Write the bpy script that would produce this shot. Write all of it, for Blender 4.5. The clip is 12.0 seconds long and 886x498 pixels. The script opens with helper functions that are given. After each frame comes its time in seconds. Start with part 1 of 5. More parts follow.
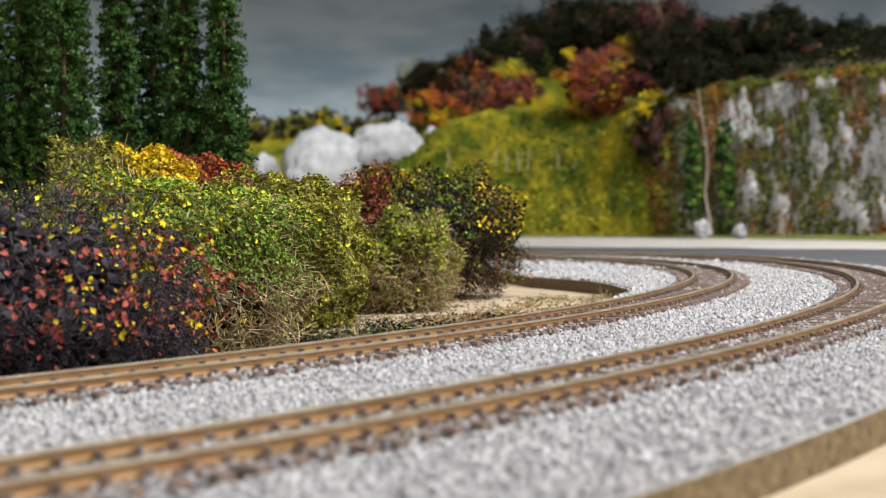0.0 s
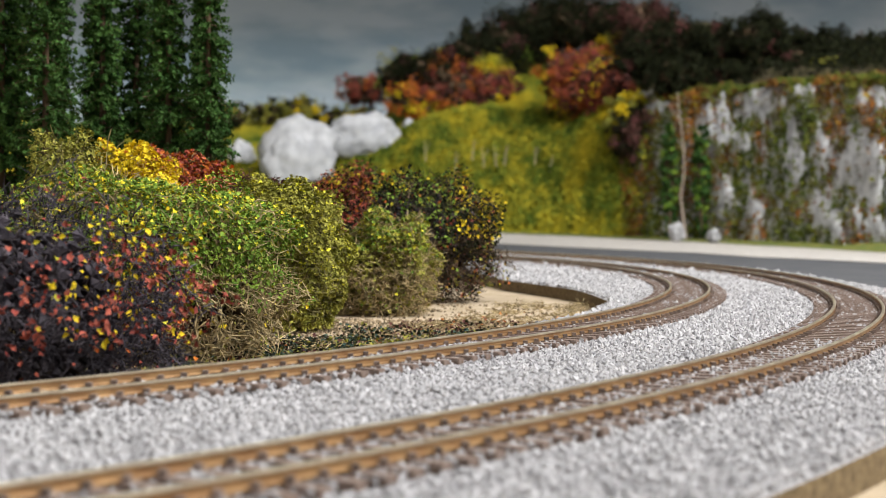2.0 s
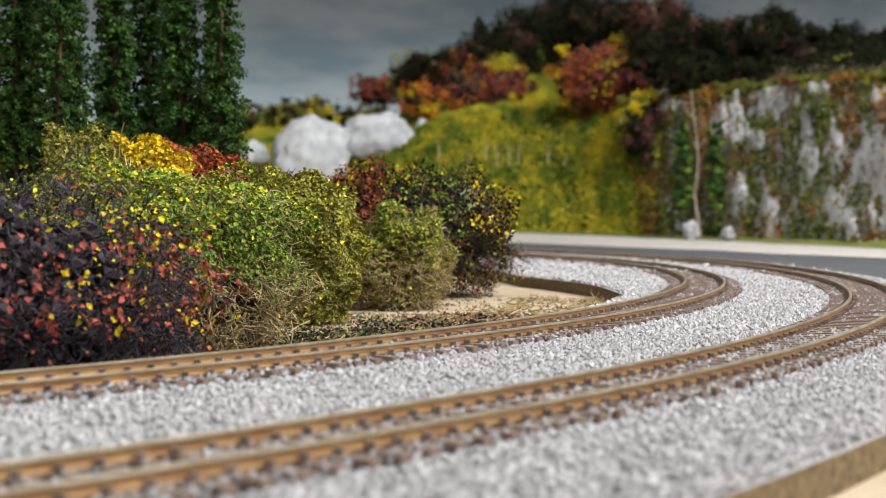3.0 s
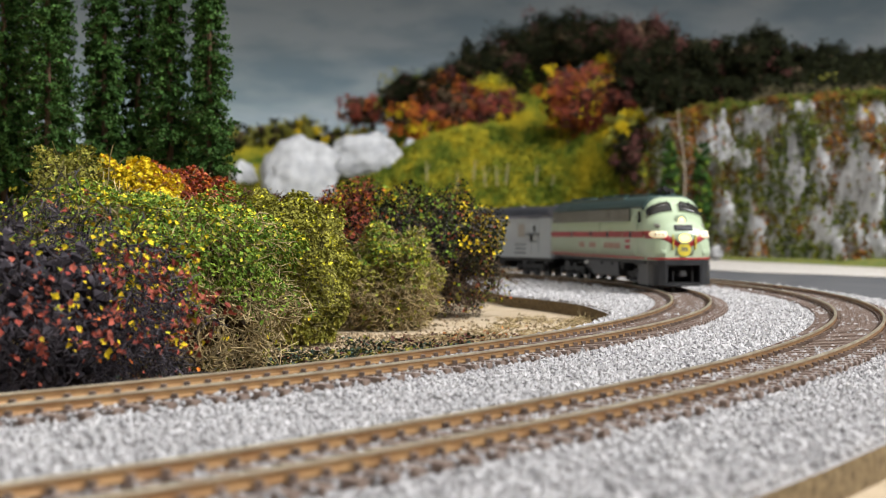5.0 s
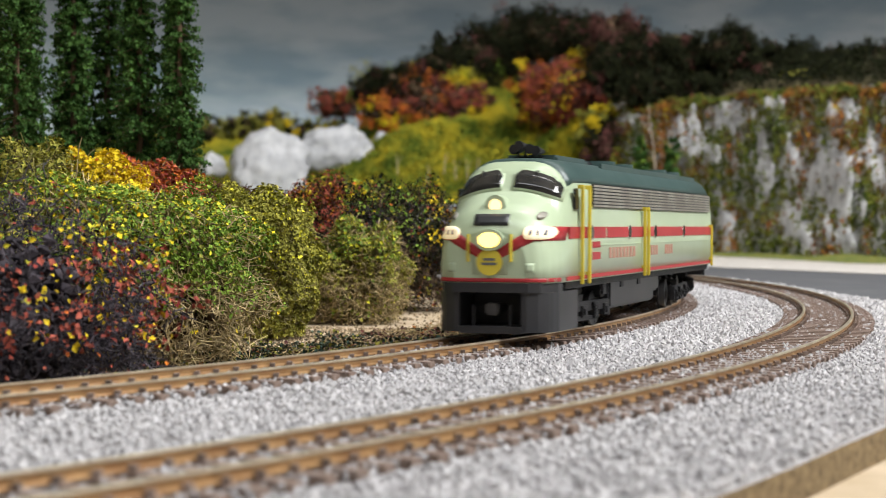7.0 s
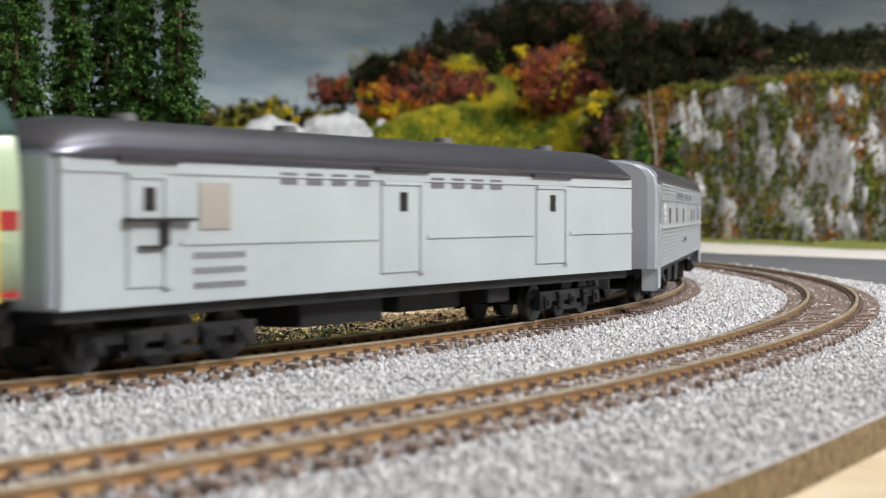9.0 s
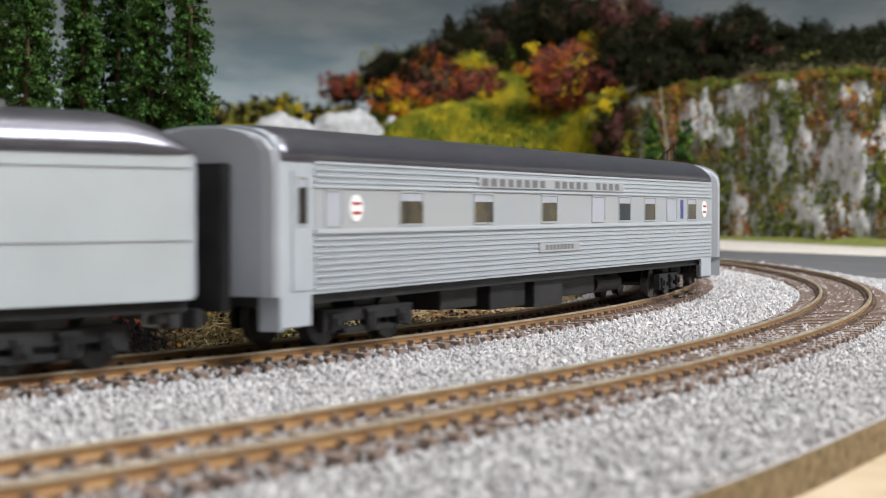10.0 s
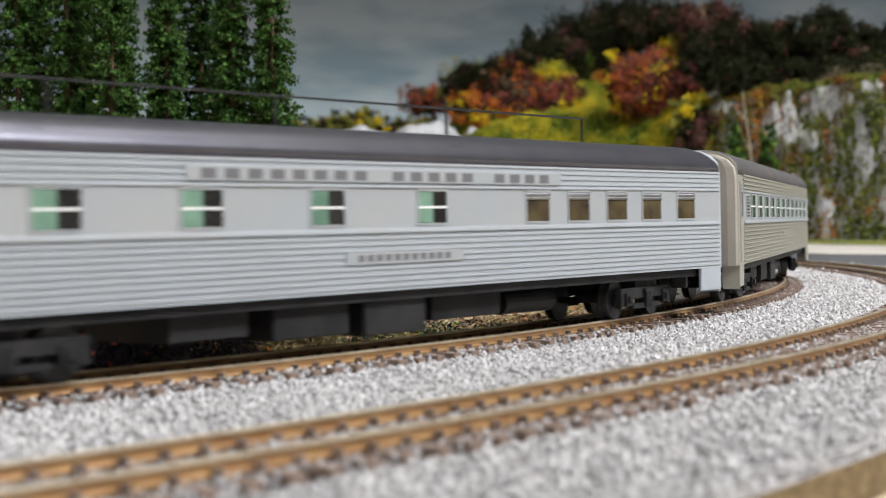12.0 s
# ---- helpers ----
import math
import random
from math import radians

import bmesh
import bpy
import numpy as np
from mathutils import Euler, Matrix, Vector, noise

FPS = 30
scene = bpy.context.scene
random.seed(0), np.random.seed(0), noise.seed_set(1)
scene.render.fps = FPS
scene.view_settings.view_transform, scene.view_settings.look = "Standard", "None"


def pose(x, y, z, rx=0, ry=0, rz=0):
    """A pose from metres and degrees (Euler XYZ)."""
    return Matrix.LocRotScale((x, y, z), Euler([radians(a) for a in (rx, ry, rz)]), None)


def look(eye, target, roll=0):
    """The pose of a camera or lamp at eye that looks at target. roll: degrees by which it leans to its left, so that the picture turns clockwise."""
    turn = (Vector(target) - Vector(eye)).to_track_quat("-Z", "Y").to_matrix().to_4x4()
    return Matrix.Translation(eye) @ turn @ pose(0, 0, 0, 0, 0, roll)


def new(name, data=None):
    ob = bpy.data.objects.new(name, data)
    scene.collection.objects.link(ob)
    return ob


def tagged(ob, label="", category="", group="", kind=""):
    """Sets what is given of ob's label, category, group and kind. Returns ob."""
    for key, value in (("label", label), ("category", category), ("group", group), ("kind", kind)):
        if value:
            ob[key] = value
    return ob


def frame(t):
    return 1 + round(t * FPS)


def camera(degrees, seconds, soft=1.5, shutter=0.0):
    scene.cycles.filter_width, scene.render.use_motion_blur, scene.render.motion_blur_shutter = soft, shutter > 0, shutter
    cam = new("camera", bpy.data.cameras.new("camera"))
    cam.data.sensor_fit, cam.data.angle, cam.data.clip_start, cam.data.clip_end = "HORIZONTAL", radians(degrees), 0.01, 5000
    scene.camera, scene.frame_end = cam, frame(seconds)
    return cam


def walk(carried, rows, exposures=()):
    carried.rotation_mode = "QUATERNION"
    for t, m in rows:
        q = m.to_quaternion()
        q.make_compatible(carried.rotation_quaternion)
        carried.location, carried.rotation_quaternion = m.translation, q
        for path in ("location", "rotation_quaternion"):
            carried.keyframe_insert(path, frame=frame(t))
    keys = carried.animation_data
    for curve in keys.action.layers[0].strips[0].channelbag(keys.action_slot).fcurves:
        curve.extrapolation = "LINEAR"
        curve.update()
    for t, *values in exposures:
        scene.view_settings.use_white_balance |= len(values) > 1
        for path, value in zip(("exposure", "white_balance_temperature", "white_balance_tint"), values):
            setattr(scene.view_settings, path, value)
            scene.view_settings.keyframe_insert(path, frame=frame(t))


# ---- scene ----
# A model railway in HO scale (1:87), true size in metres. Table top at z = 0, rail heads at z = 0.010.
cam = camera(30.75, 12.0, soft=0.95, shutter=0.3)
cam.data.dof.use_dof = True
cam.data.dof.focus_distance = 0.50
cam.data.dof.aperture_fstop = 33.0
ROWS = [
    (0.0, 0.0032, -0.0015, 0.0375, -0.959, 1.749, 0.708),
    (0.5, 0.0033, -0.0031, 0.0396, -0.738, 1.517, 0.656),
    (1.0, 0.0024, -0.0079, 0.0430, -0.926, 0.804, 0.008),
    (1.5, 0.0009, -0.0042, 0.0442, -1.092, -0.021, -0.347),
    (2.0, 0.0000, -0.0011, 0.0443, -1.371, -0.248, -0.265),
    (2.5, 0.0000, 0.0000, 0.0433, -1.481, -0.230, -0.001),
    (3.0, -0.0001, 0.0005, 0.0407, -1.293, -0.001, 0.215),
    (5.0, 0.0003, -0.0030, 0.0413, -0.604, 0.190, -0.193),
    (5.5, 0.0002, -0.0041, 0.0418, -0.643, 0.089, -0.513),
    (6.0, 0.0001, -0.0043, 0.0424, -0.589, -0.035, -0.781),
    (6.5, 0.0003, -0.0026, 0.0418, -0.700, -0.103, -1.072),
    (7.0, 0.0004, -0.0025, 0.0417, -0.852, -0.123, -1.244),
    (9.0, -0.0003, 0.0010, 0.0407, -1.268, 0.071, -1.244),
    (9.5, -0.0006, 0.0007, 0.0415, -1.329, -0.067, -1.028),
    (10.0, -0.0007, 0.0024, 0.0402, -1.357, 0.022, -0.874),
    (10.5, -0.0012, 0.0053, 0.0384, -1.256, 0.519, -0.295),
    (11.0, -0.0018, 0.0058, 0.0380, -1.116, 0.757, 0.451),
    (11.5, -0.0021, 0.0048, 0.0374, -1.007, 0.877, 1.101),
    (12.0, -0.0023, 0.0054, 0.0368, -0.865, 1.152, 2.004),
]
walk(cam, [(t, pose(x, y, z, 90 + pitch, roll, yaw)) for t, x, y, z, pitch, roll, yaw in ROWS])

# ---------------------------------------------------------------- light
world = bpy.data.worlds.new("room_world")
scene.world = world
world.use_nodes = True
world.node_tree.nodes["Background"].inputs[0].default_value = (0.9, 0.95, 1.0, 1)
world.node_tree.nodes["Background"].inputs[1].default_value = 0.05


def unseen_lamp(eye, target, sx, sy, watts, colour):
    data = bpy.data.lights.new("unseen_lamp", "AREA")
    data.shape, data.size, data.size_y, data.energy, data.color = "RECTANGLE", sx, sy, watts, colour
    ob = new("unseen_lamp", data)
    ob.matrix_world = look(eye, target)
    return ob


unseen_lamp((1.30, 0.10, 1.25), (0.0, 0.85, 0.03), 0.8, 0.5, 54, (0.985, 0.985, 0.985))
unseen_lamp((0.10, -0.45, 1.60), (0.05, 0.60, 0.0), 2.2, 0.4, 19, (0.92, 0.96, 1.0))
# fill lamp, added only to brighten the hill and backdrop
unseen_lamp((0.55, 0.95, 1.60), (0.05, 2.30, 0.08), 1.2, 0.3, 13, (1.0, 0.99, 0.97))
scene.view_settings.exposure = -0.18


# ---------------------------------------------------------------- materials
def material(name, base, rough=0.8, metal=0.0, spec=0.5, second=None, scale=200.0, fine=1500.0, bump=0.0,
             island=0.0, obj_random=0.0, emit=None, strength=0.0, coat=0.0, contrast=(0.35, 0.65)):
    """Two-scale noise between two colours, with fine relief and random tone per piece."""
    m = bpy.data.materials.new(name)
    m.use_nodes = True
    nt = m.node_tree
    N, L = nt.nodes, nt.links
    b = N["Principled BSDF"]
    b.inputs["Roughness"].default_value = rough
    b.inputs["Metallic"].default_value = metal
    b.inputs["Specular IOR Level"].default_value = spec
    b.inputs["Coat Weight"].default_value = coat
    b.inputs["Base Color"].default_value = (*base, 1)
    co = N.new("ShaderNodeTexCoord").outputs["Object"]
    out = None
    if second is not None:
        n1 = N.new("ShaderNodeTexNoise")
        n1.inputs["Scale"].default_value, n1.inputs["Detail"].default_value = scale, 6
        L.new(co, n1.inputs["Vector"])
        r = N.new("ShaderNodeMapRange")
        r.inputs[1].default_value, r.inputs[2].default_value = contrast
        L.new(n1.outputs["Fac"], r.inputs[0])
        mix = N.new("ShaderNodeMix")
        mix.data_type = "RGBA"
        mix.inputs[6].default_value, mix.inputs[7].default_value = (*base, 1), (*second, 1)
        L.new(r.outputs[0], mix.inputs[0])
        out = mix.outputs[2]
    if island or obj_random:
        if out is None:
            rgb = N.new("ShaderNodeRGB")
            rgb.outputs[0].default_value = (*base, 1)
            out = rgb.outputs[0]
        rnd = N.new("ShaderNodeNewGeometry").outputs["Random Per Island"] if island else N.new("ShaderNodeObjectInfo").outputs["Random"]
        k = island or obj_random
        r2 = N.new("ShaderNodeMapRange")
        r2.inputs[3].default_value, r2.inputs[4].default_value = 1 - k, 1 + k
        L.new(rnd, r2.inputs[0])
        hsv = N.new("ShaderNodeHueSaturation")
        L.new(out, hsv.inputs["Color"])
        L.new(r2.outputs[0], hsv.inputs["Value"])
        out = hsv.outputs[0]
    if out is not None:
        L.new(out, b.inputs["Base Color"])
    if bump:
        n2 = N.new("ShaderNodeTexNoise")
        n2.inputs["Scale"].default_value, n2.inputs["Detail"].default_value = fine, 4
        L.new(co, n2.inputs["Vector"])
        bp = N.new("ShaderNodeBump")
        bp.inputs["Strength"].default_value, bp.inputs["Distance"].default_value = bump, 0.0006
        L.new(n2.outputs["Fac"], bp.inputs["Height"])
        L.new(bp.outputs[0], b.inputs["Normal"])
    if emit:
        b.inputs["Emission Color"].default_value = (*emit, 1)
        b.inputs["Emission Strength"].default_value = strength
    return m


SAND = material("sand_paint", (0.56, 0.45, 0.32), 0.9, second=(0.44, 0.34, 0.22), scale=60, bump=0.4)
BALLAST_BED = material("ballast_bed", (0.33, 0.32, 0.325), 0.95, second=(0.47, 0.455, 0.46), scale=700, bump=0.8)
STONE = material("ballast_stone", (0.40, 0.39, 0.40), 0.85, second=(0.51, 0.495, 0.50), scale=300, island=0.25, spec=0.2)
CORK = material("cork_roadbed", (0.10, 0.068, 0.030), 0.95, second=(0.24, 0.17, 0.085), scale=700, bump=0.8)
RAIL = material("weathered_rail", (0.42, 0.26, 0.12), 0.40, metal=0.4, second=(0.30, 0.165, 0.075), scale=150, bump=0.2)
RAILTOP = material("polished_rail_head", (0.86, 0.78, 0.60), 0.36, metal=0.85, second=(0.62, 0.52, 0.38), scale=120)
TIE = material("brown_tie", (0.12, 0.080, 0.060), 0.75, second=(0.21, 0.155, 0.13), scale=600, island=0.3, bump=0.3)
ASPHALT = material("painted_asphalt", (0.085, 0.088, 0.098), 0.85, second=(0.11, 0.112, 0.12), scale=30, bump=0.15)
VERGE = material("pale_gravel", (0.70, 0.66, 0.62), 0.95, second=(0.56, 0.52, 0.48), scale=150, bump=0.8)
GRASS = material("turf", (0.25, 0.24, 0.05), 0.95, second=(0.14, 0.19, 0.04), scale=90, bump=0.9)
EARTH = material("forest_soil", (0.07, 0.055, 0.03), 0.95, second=(0.13, 0.11, 0.05), scale=60, bump=0.8)
WALLP = material("room_paint", (0.74, 0.74, 0.73), 0.9, second=(0.70, 0.70, 0.69), scale=3)


# ---------------------------------------------------------------- mesh helpers
def mesh_np(name, verts, faces, mats, smooth=False):
    """A mesh from arrays: faces is an (n, 3) or (n, 4) integer array."""
    verts, faces = np.asarray(verts, dtype=np.float32), np.asarray(faces, dtype=np.int32)
    me = bpy.data.meshes.new(name)
    n, k = faces.shape
    me.vertices.add(len(verts))
    me.vertices.foreach_set("co", verts.ravel())
    me.loops.add(n * k)
    me.loops.foreach_set("vertex_index", faces.ravel())
    me.polygons.add(n)
    me.polygons.foreach_set("loop_start", np.arange(0, n * k, k, dtype=np.int32))
    me.polygons.foreach_set("use_smooth", np.full(n, smooth))
    me.update(calc_edges=True)
    for m in mats if isinstance(mats, (list, tuple)) else [mats]:
        me.materials.append(m)
    return me


def bm_mesh(name, bm, mat, smooth=False):
    me = bpy.data.meshes.new(name)
    bmesh.ops.recalc_face_normals(bm, faces=bm.faces)
    bm.to_mesh(me)
    bm.free()
    me.materials.append(mat)
    if smooth:
        me.polygons.foreach_set("use_smooth", np.full(len(me.polygons), True))
    return me


def part(name, me, parent, label="", m=None, kind=""):
    ob = new(name, me)
    ob.parent = parent
    if m is not None:
        ob.matrix_basis = m
    return tagged(ob, label, kind=kind)


def box(bm, x0, x1, y0, y1, z0, z1, bevel=0.0):
    vs = [bm.verts.new((x, y, z)) for z in (z0, z1) for y in (y0, y1) for x in (x0, x1)]
    fs = [bm.faces.new([vs[i] for i in q]) for q in ((0, 2, 3, 1), (4, 5, 7, 6), (0, 1, 5, 4), (2, 6, 7, 3), (0, 4, 6, 2), (1, 3, 7, 5))]
    if bevel:
        edges = list({e for f in fs for e in f.edges})
        bmesh.ops.bevel(bm, geom=edges, offset=bevel, segments=2, affect="EDGES", clamp_overlap=True)
    return bm


def boxes(name, items, mat, bevel=0.0):
    bm = bmesh.new()
    for it in items:
        box(bm, *it, bevel=bevel)
    return bm_mesh(name, bm, mat)


def slab(name, outline, z0, z1, mat, label, category, kind="structure"):
    """A flat piece with the given outline (anticlockwise), from z0 up to z1."""
    bm = bmesh.new()
    lo = [bm.verts.new((x, y, z0)) for x, y in outline]
    hi = [bm.verts.new((x, y, z1)) for x, y in outline]
    bm.faces.new(hi)
    bm.faces.new(lo[::-1])
    for i in range(len(outline)):
        j = (i + 1) % len(outline)
        bm.faces.new((lo[i], lo[j], hi[j], hi[i]))
    return tagged(new(name, bm_mesh(name, bm, mat)), label, category, kind=kind)


# ---------------------------------------------------------------- plan
INNER_C, INNER_R = (-0.7465, 0.870), 0.8735
OUTER_C, OUTER_R = (-0.853, 0.857), 1.0435
RAIL_Z = 0.010


def arc(c, r, a0, a1, n):
    return [(c[0] + r * math.cos(radians(a)), c[1] + r * math.sin(radians(a))) for a in np.linspace(a0, a1, n)]


def room():
    for name, b in (("wall_north", (-3.1, 3.1, 3.3, 3.4, -0.05, 1.7)), ("wall_south", (-3.1, 3.1, -2.1, -2.0, -0.05, 1.7)),
                    ("wall_east", (3.0, 3.1, -2.0, 3.3, -0.05, 1.7)), ("wall_west", (-3.1, -3.0, -2.0, 3.3, -0.05, 1.7))):
        tagged(new(name, boxes(name, [b], WALLP)), "plain painted wall of the layout room", "wall", kind="structure")
    tagged(new("ceiling", boxes("ceiling", [(-3.1, 3.1, -2.1, 3.4, 1.7, 1.8)], WALLP)), "plain pale ceiling of the layout room", "ceiling", kind="structure")
    tagged(new("ground", boxes("ground", [(-3.0, 3.0, -2.0, 3.3, -0.05, 0.0)], SAND)), "sand-painted table top of the model railway", "ground", kind="structure")


def roadbed():
    # one ballasted bed under both tracks; its cork rim shows where it steps down to the table
    rim_in = []
    for d in np.linspace(-75, 100, 100):
        w = float(np.interp(d, (-75, -20, -13, -9.5, -6, 1, 6, 100), (0.022, 0.026, 0.032, 0.043, 0.055, 0.088, 0.095, 0.095)))
        w += 0.0012 * noise.noise(Vector((d * 0.8, 0, 4)))
        rim_in += arc(INNER_C, INNER_R - w, d, d, 1)
    rim_out = []
    for d in np.linspace(-75, 100, 130):
        r = float(np.interp(d, (-75, -38, -32, -10, -2, 100), (1.112, 1.1065, 1.1005, 1.088, 1.076, 1.076)))
        rim_out += arc(OUTER_C, r + 0.0010 * noise.noise(Vector((d * 0.9, 3, 4))), d, d, 1)
    bed = slab("track_bed", rim_out + rim_in[::-1], 0.0, 0.0058, CORK, "grey ballasted track bed with a brown cork rim", "track bed")
    bed.data.materials.append(BALLAST_BED)
    for p in bed.data.polygons:
        if p.normal.z > 0.9:
            p.material_index = 1


def scenery_base():
    near = [(0.46, -0.4), (0.36, 0.2), (0.285, 0.60), (0.2375, 0.800)] + arc(OUTER_C, 1.081, 2, 62, 40)
    far = [(-0.340, 2.100, 0.0045), (-0.120, 2.080, 0.0045), (0.079, 1.933, 0.0045), (0.136, 1.789, 0.0045), (0.208, 1.621, 0.0045), (0.252, 1.540, 0.0045), (0.280, 1.410, 0.0045), (0.315, 1.348, 0.0045), (0.348, 1.263, 0.0045), (0.520, 0.950, 0.0045), (0.700, 0.300, 0.0045), (0.850, -0.400, 0.0045)]
    foot = [(-0.340, 2.140, 0.0150), (-0.120, 2.130, 0.0150), (0.086, 2.101, 0.0144), (0.156, 2.054, 0.0125), (0.253, 1.972, 0.0093), (0.312, 1.909, 0.0079), (0.367, 1.846, 0.0055), (0.417, 1.783, 0.0039), (0.472, 1.713, 0.0015), (0.660, 1.300, 0.0050), (0.860, 0.400, 0.0050), (1.000, -0.400, 0.0050)]
    back = [(-0.340, 2.240, 0.0180), (-0.120, 2.220, 0.0180), (0.088, 2.171, 0.0165), (0.161, 2.121, 0.0152), (0.261, 2.034, 0.0132), (0.322, 1.968, 0.0124), (0.378, 1.902, 0.0117), (0.429, 1.837, 0.0117), (0.486, 1.766, 0.0126), (0.780, 1.500, 0.0080), (1.200, 0.500, 0.0080), (1.600, -0.400, 0.0080)]
    slab("road", near + [(-0.36, 1.80)] + [(x, y) for x, y, z in far], 0.0, 0.0045, ASPHALT, "smooth grey asphalt road curving behind the tracks", "road")
    bank("verge", far, foot, VERGE, "pale gravel verge rising from the road", "verge")
    bank("grass_strip", foot, back, GRASS, "strip of yellow-green turf at the foot of the cliff", "grass")


def bank(name, low, high, mat, label, category, steps=10):
    """A sloping strip of ground between two lines, closed down to the table."""
    fine = lambda line: [Vector(p).lerp(Vector(q), k / 6) for p, q in zip(line[:-1], line[1:]) for k in range(6)] + [Vector(line[-1])]
    a, b = fine(low), fine(high)
    V = []
    for p, q in zip(a, b):
        for k in range(steps + 1):
            v = p.lerp(q, k / steps)
            v.z += 0.0004 + 0.0007 * noise.noise(v * 60) * (k > 0)
            V.append(v[:])
        V.append((q.x, q.y, -0.001))
    m = steps + 2
    F = [(i * m + k, i * m + k + 1, (i + 1) * m + k + 1, (i + 1) * m + k) for i in range(len(a) - 1) for k in range(m - 1)]
    return tagged(new(name, mesh_np(name, V, np.array(F)[:, ::-1], mat, True)), label, category, kind="structure")


def sweep(c, r, profile, a0, a1, n):
    """A closed profile of (offset, z) swept round an arc."""
    ang = np.radians(np.linspace(a0, a1, n))
    p = np.array(profile)
    k = len(p)
    rr = r + p[:, 0]
    v = np.stack([c[0] + rr[None] * np.cos(ang)[:, None], c[1] + rr[None] * np.sin(ang)[:, None], np.tile(p[:, 1], (n, 1))], -1).reshape(-1, 3)
    i, j = np.meshgrid(np.arange(n - 1), np.arange(k), indexing="ij")
    j2 = (j + 1) % k
    f = np.stack([i * k + j, i * k + j2, (i + 1) * k + j2, (i + 1) * k + j], -1).reshape(-1, 4)
    return v, f


def track(c, r, a0, a1, label):
    t = tagged(new("railway_track"), label, "railway track")
    top, foot = RAIL_Z, RAIL_Z - 0.0021
    for side in (-1, 1):
        web = [(-0.0010, foot), (0.0010, foot), (0.0009, foot + 0.0003), (0.00025, foot + 0.0005), (0.00025, top - 0.0008), (0.00048, top - 0.0006),
               (0.00048, top - 0.00015), (-0.00048, top - 0.00015), (-0.00048, top - 0.0006), (-0.00025, top - 0.0008), (-0.00025, foot + 0.0005), (-0.0009, foot + 0.0003)]
        off = side * (0.00825 + 0.00048)
        v, f = sweep(c, r + off, web, a0, a1, 500)
        rail = part("rail", mesh_np("rail", v, f[:, ::-1], RAIL), t)
        head = [(-0.00052, top - 0.00045), (0.00052, top - 0.00045), (0.00052, top - 0.00010), (0.00035, top), (-0.00035, top), (-0.00052, top - 0.00010)]
        v, f = sweep(c, r + off, head, a0, a1, 500)
        part("rail_head", mesh_np("rail_head", v, f[:, ::-1], RAILTOP), rail, "bright worn top of the rail")
    return t


def ties(t, c, r, a0, a1):
    step = math.degrees(0.0066 / r)
    me = boxes("tie", [(-0.0165, 0.0165, -0.0015, 0.0015, 0.0, 0.0016)], TIE, 0.0002)
    rng = random.Random(3)
    spots = []
    a = a0
    while a < a1:
        x, y = c[0] + r * math.cos(radians(a)), c[1] + r * math.sin(radians(a))
        m = pose(x, y, RAIL_Z - 0.0037, 0, 0, a + rng.uniform(-1.2, 1.2))
        part("tie", me, t, m=m)
        for s in (-1, 1):
            for d in (-0.0013, 0.0013):
                spots.append(m @ Vector((s * 0.00873 + d, 0, 0.0020)))
        a += step
    cube_v = np.array([(i, j, k) for i in (-0.0006, 0.0006) for j in (-0.0009, 0.0009) for k in (-0.0005, 0.0005)])
    cube_f = np.array([(0, 1, 3, 2), (4, 6, 7, 5), (0, 4, 5, 1), (2, 3, 7, 6), (0, 2, 6, 4), (1, 5, 7, 3)])
    v = np.array([p[:] for p in spots])[:, None] + cube_v[None]
    f = cube_f[None] + 8 * np.arange(len(spots))[:, None, None]
    part("spike_strip", mesh_np("spike_strip", v.reshape(-1, 3), f.reshape(-1, 4), TIE), t, kind="stuff")


room()
roadbed()
scenery_base()
track_in = track(INNER_C, INNER_R, -70, 95, "inner curved model track with brown rails and ties")
track_out = track(OUTER_C, OUTER_R, -66, 60, "outer curved model track with brown rails and ties")
ties(track_in, INNER_C, INNER_R, -53, 42)
ties(track_out, OUTER_C, OUTER_R, -50, 16)


# ---------------------------------------------------------------- ballast stones


OCT_V = np.array([(1, 0, 0), (0, 1, 0), (-1, 0, 0), (0, -1, 0), (0, 0, 1), (0, 0, -1)], dtype=float)
OCT_F = np.array([(0, 1, 4), (1, 2, 4), (2, 3, 4), (3, 0, 4), (1, 0, 5), (2, 1, 5), (3, 2, 5), (0, 3, 5)])


def scatter(name, base, centres, sizes, mat, rng, squash=(0.6, 1.3), jitter=0.25):
    """Many small irregular stones as one mesh."""
    bv, bf = base
    n, k = len(centres), len(bv)
    ang = rng.uniform(0, 2 * np.pi, (n, 3))
    cz, sz, cx, sx = np.cos(ang[:, 0]), np.sin(ang[:, 0]), np.cos(ang[:, 1]), np.sin(ang[:, 1])
    v = np.tile(bv, (n, 1, 1)) * (1 + rng.uniform(-jitter, jitter, (n, k, 1)))
    v *= rng.uniform(*squash, (n, 1, 3))
    y, z = v[:, :, 1] * cx[:, None] - v[:, :, 2] * sx[:, None], v[:, :, 1] * sx[:, None] + v[:, :, 2] * cx[:, None]
    x, y = v[:, :, 0] * cz[:, None] - y * sz[:, None], v[:, :, 0] * sz[:, None] + y * cz[:, None]
    v = np.stack([x, y, z], -1) * sizes[:, None, None] + centres[:, None, :]
    f = np.tile(bf, (n, 1, 1)) + (np.arange(n) * k)[:, None, None]
    return mesh_np(name, v.reshape(-1, 3), f.reshape(-1, bf.shape[1]), mat)


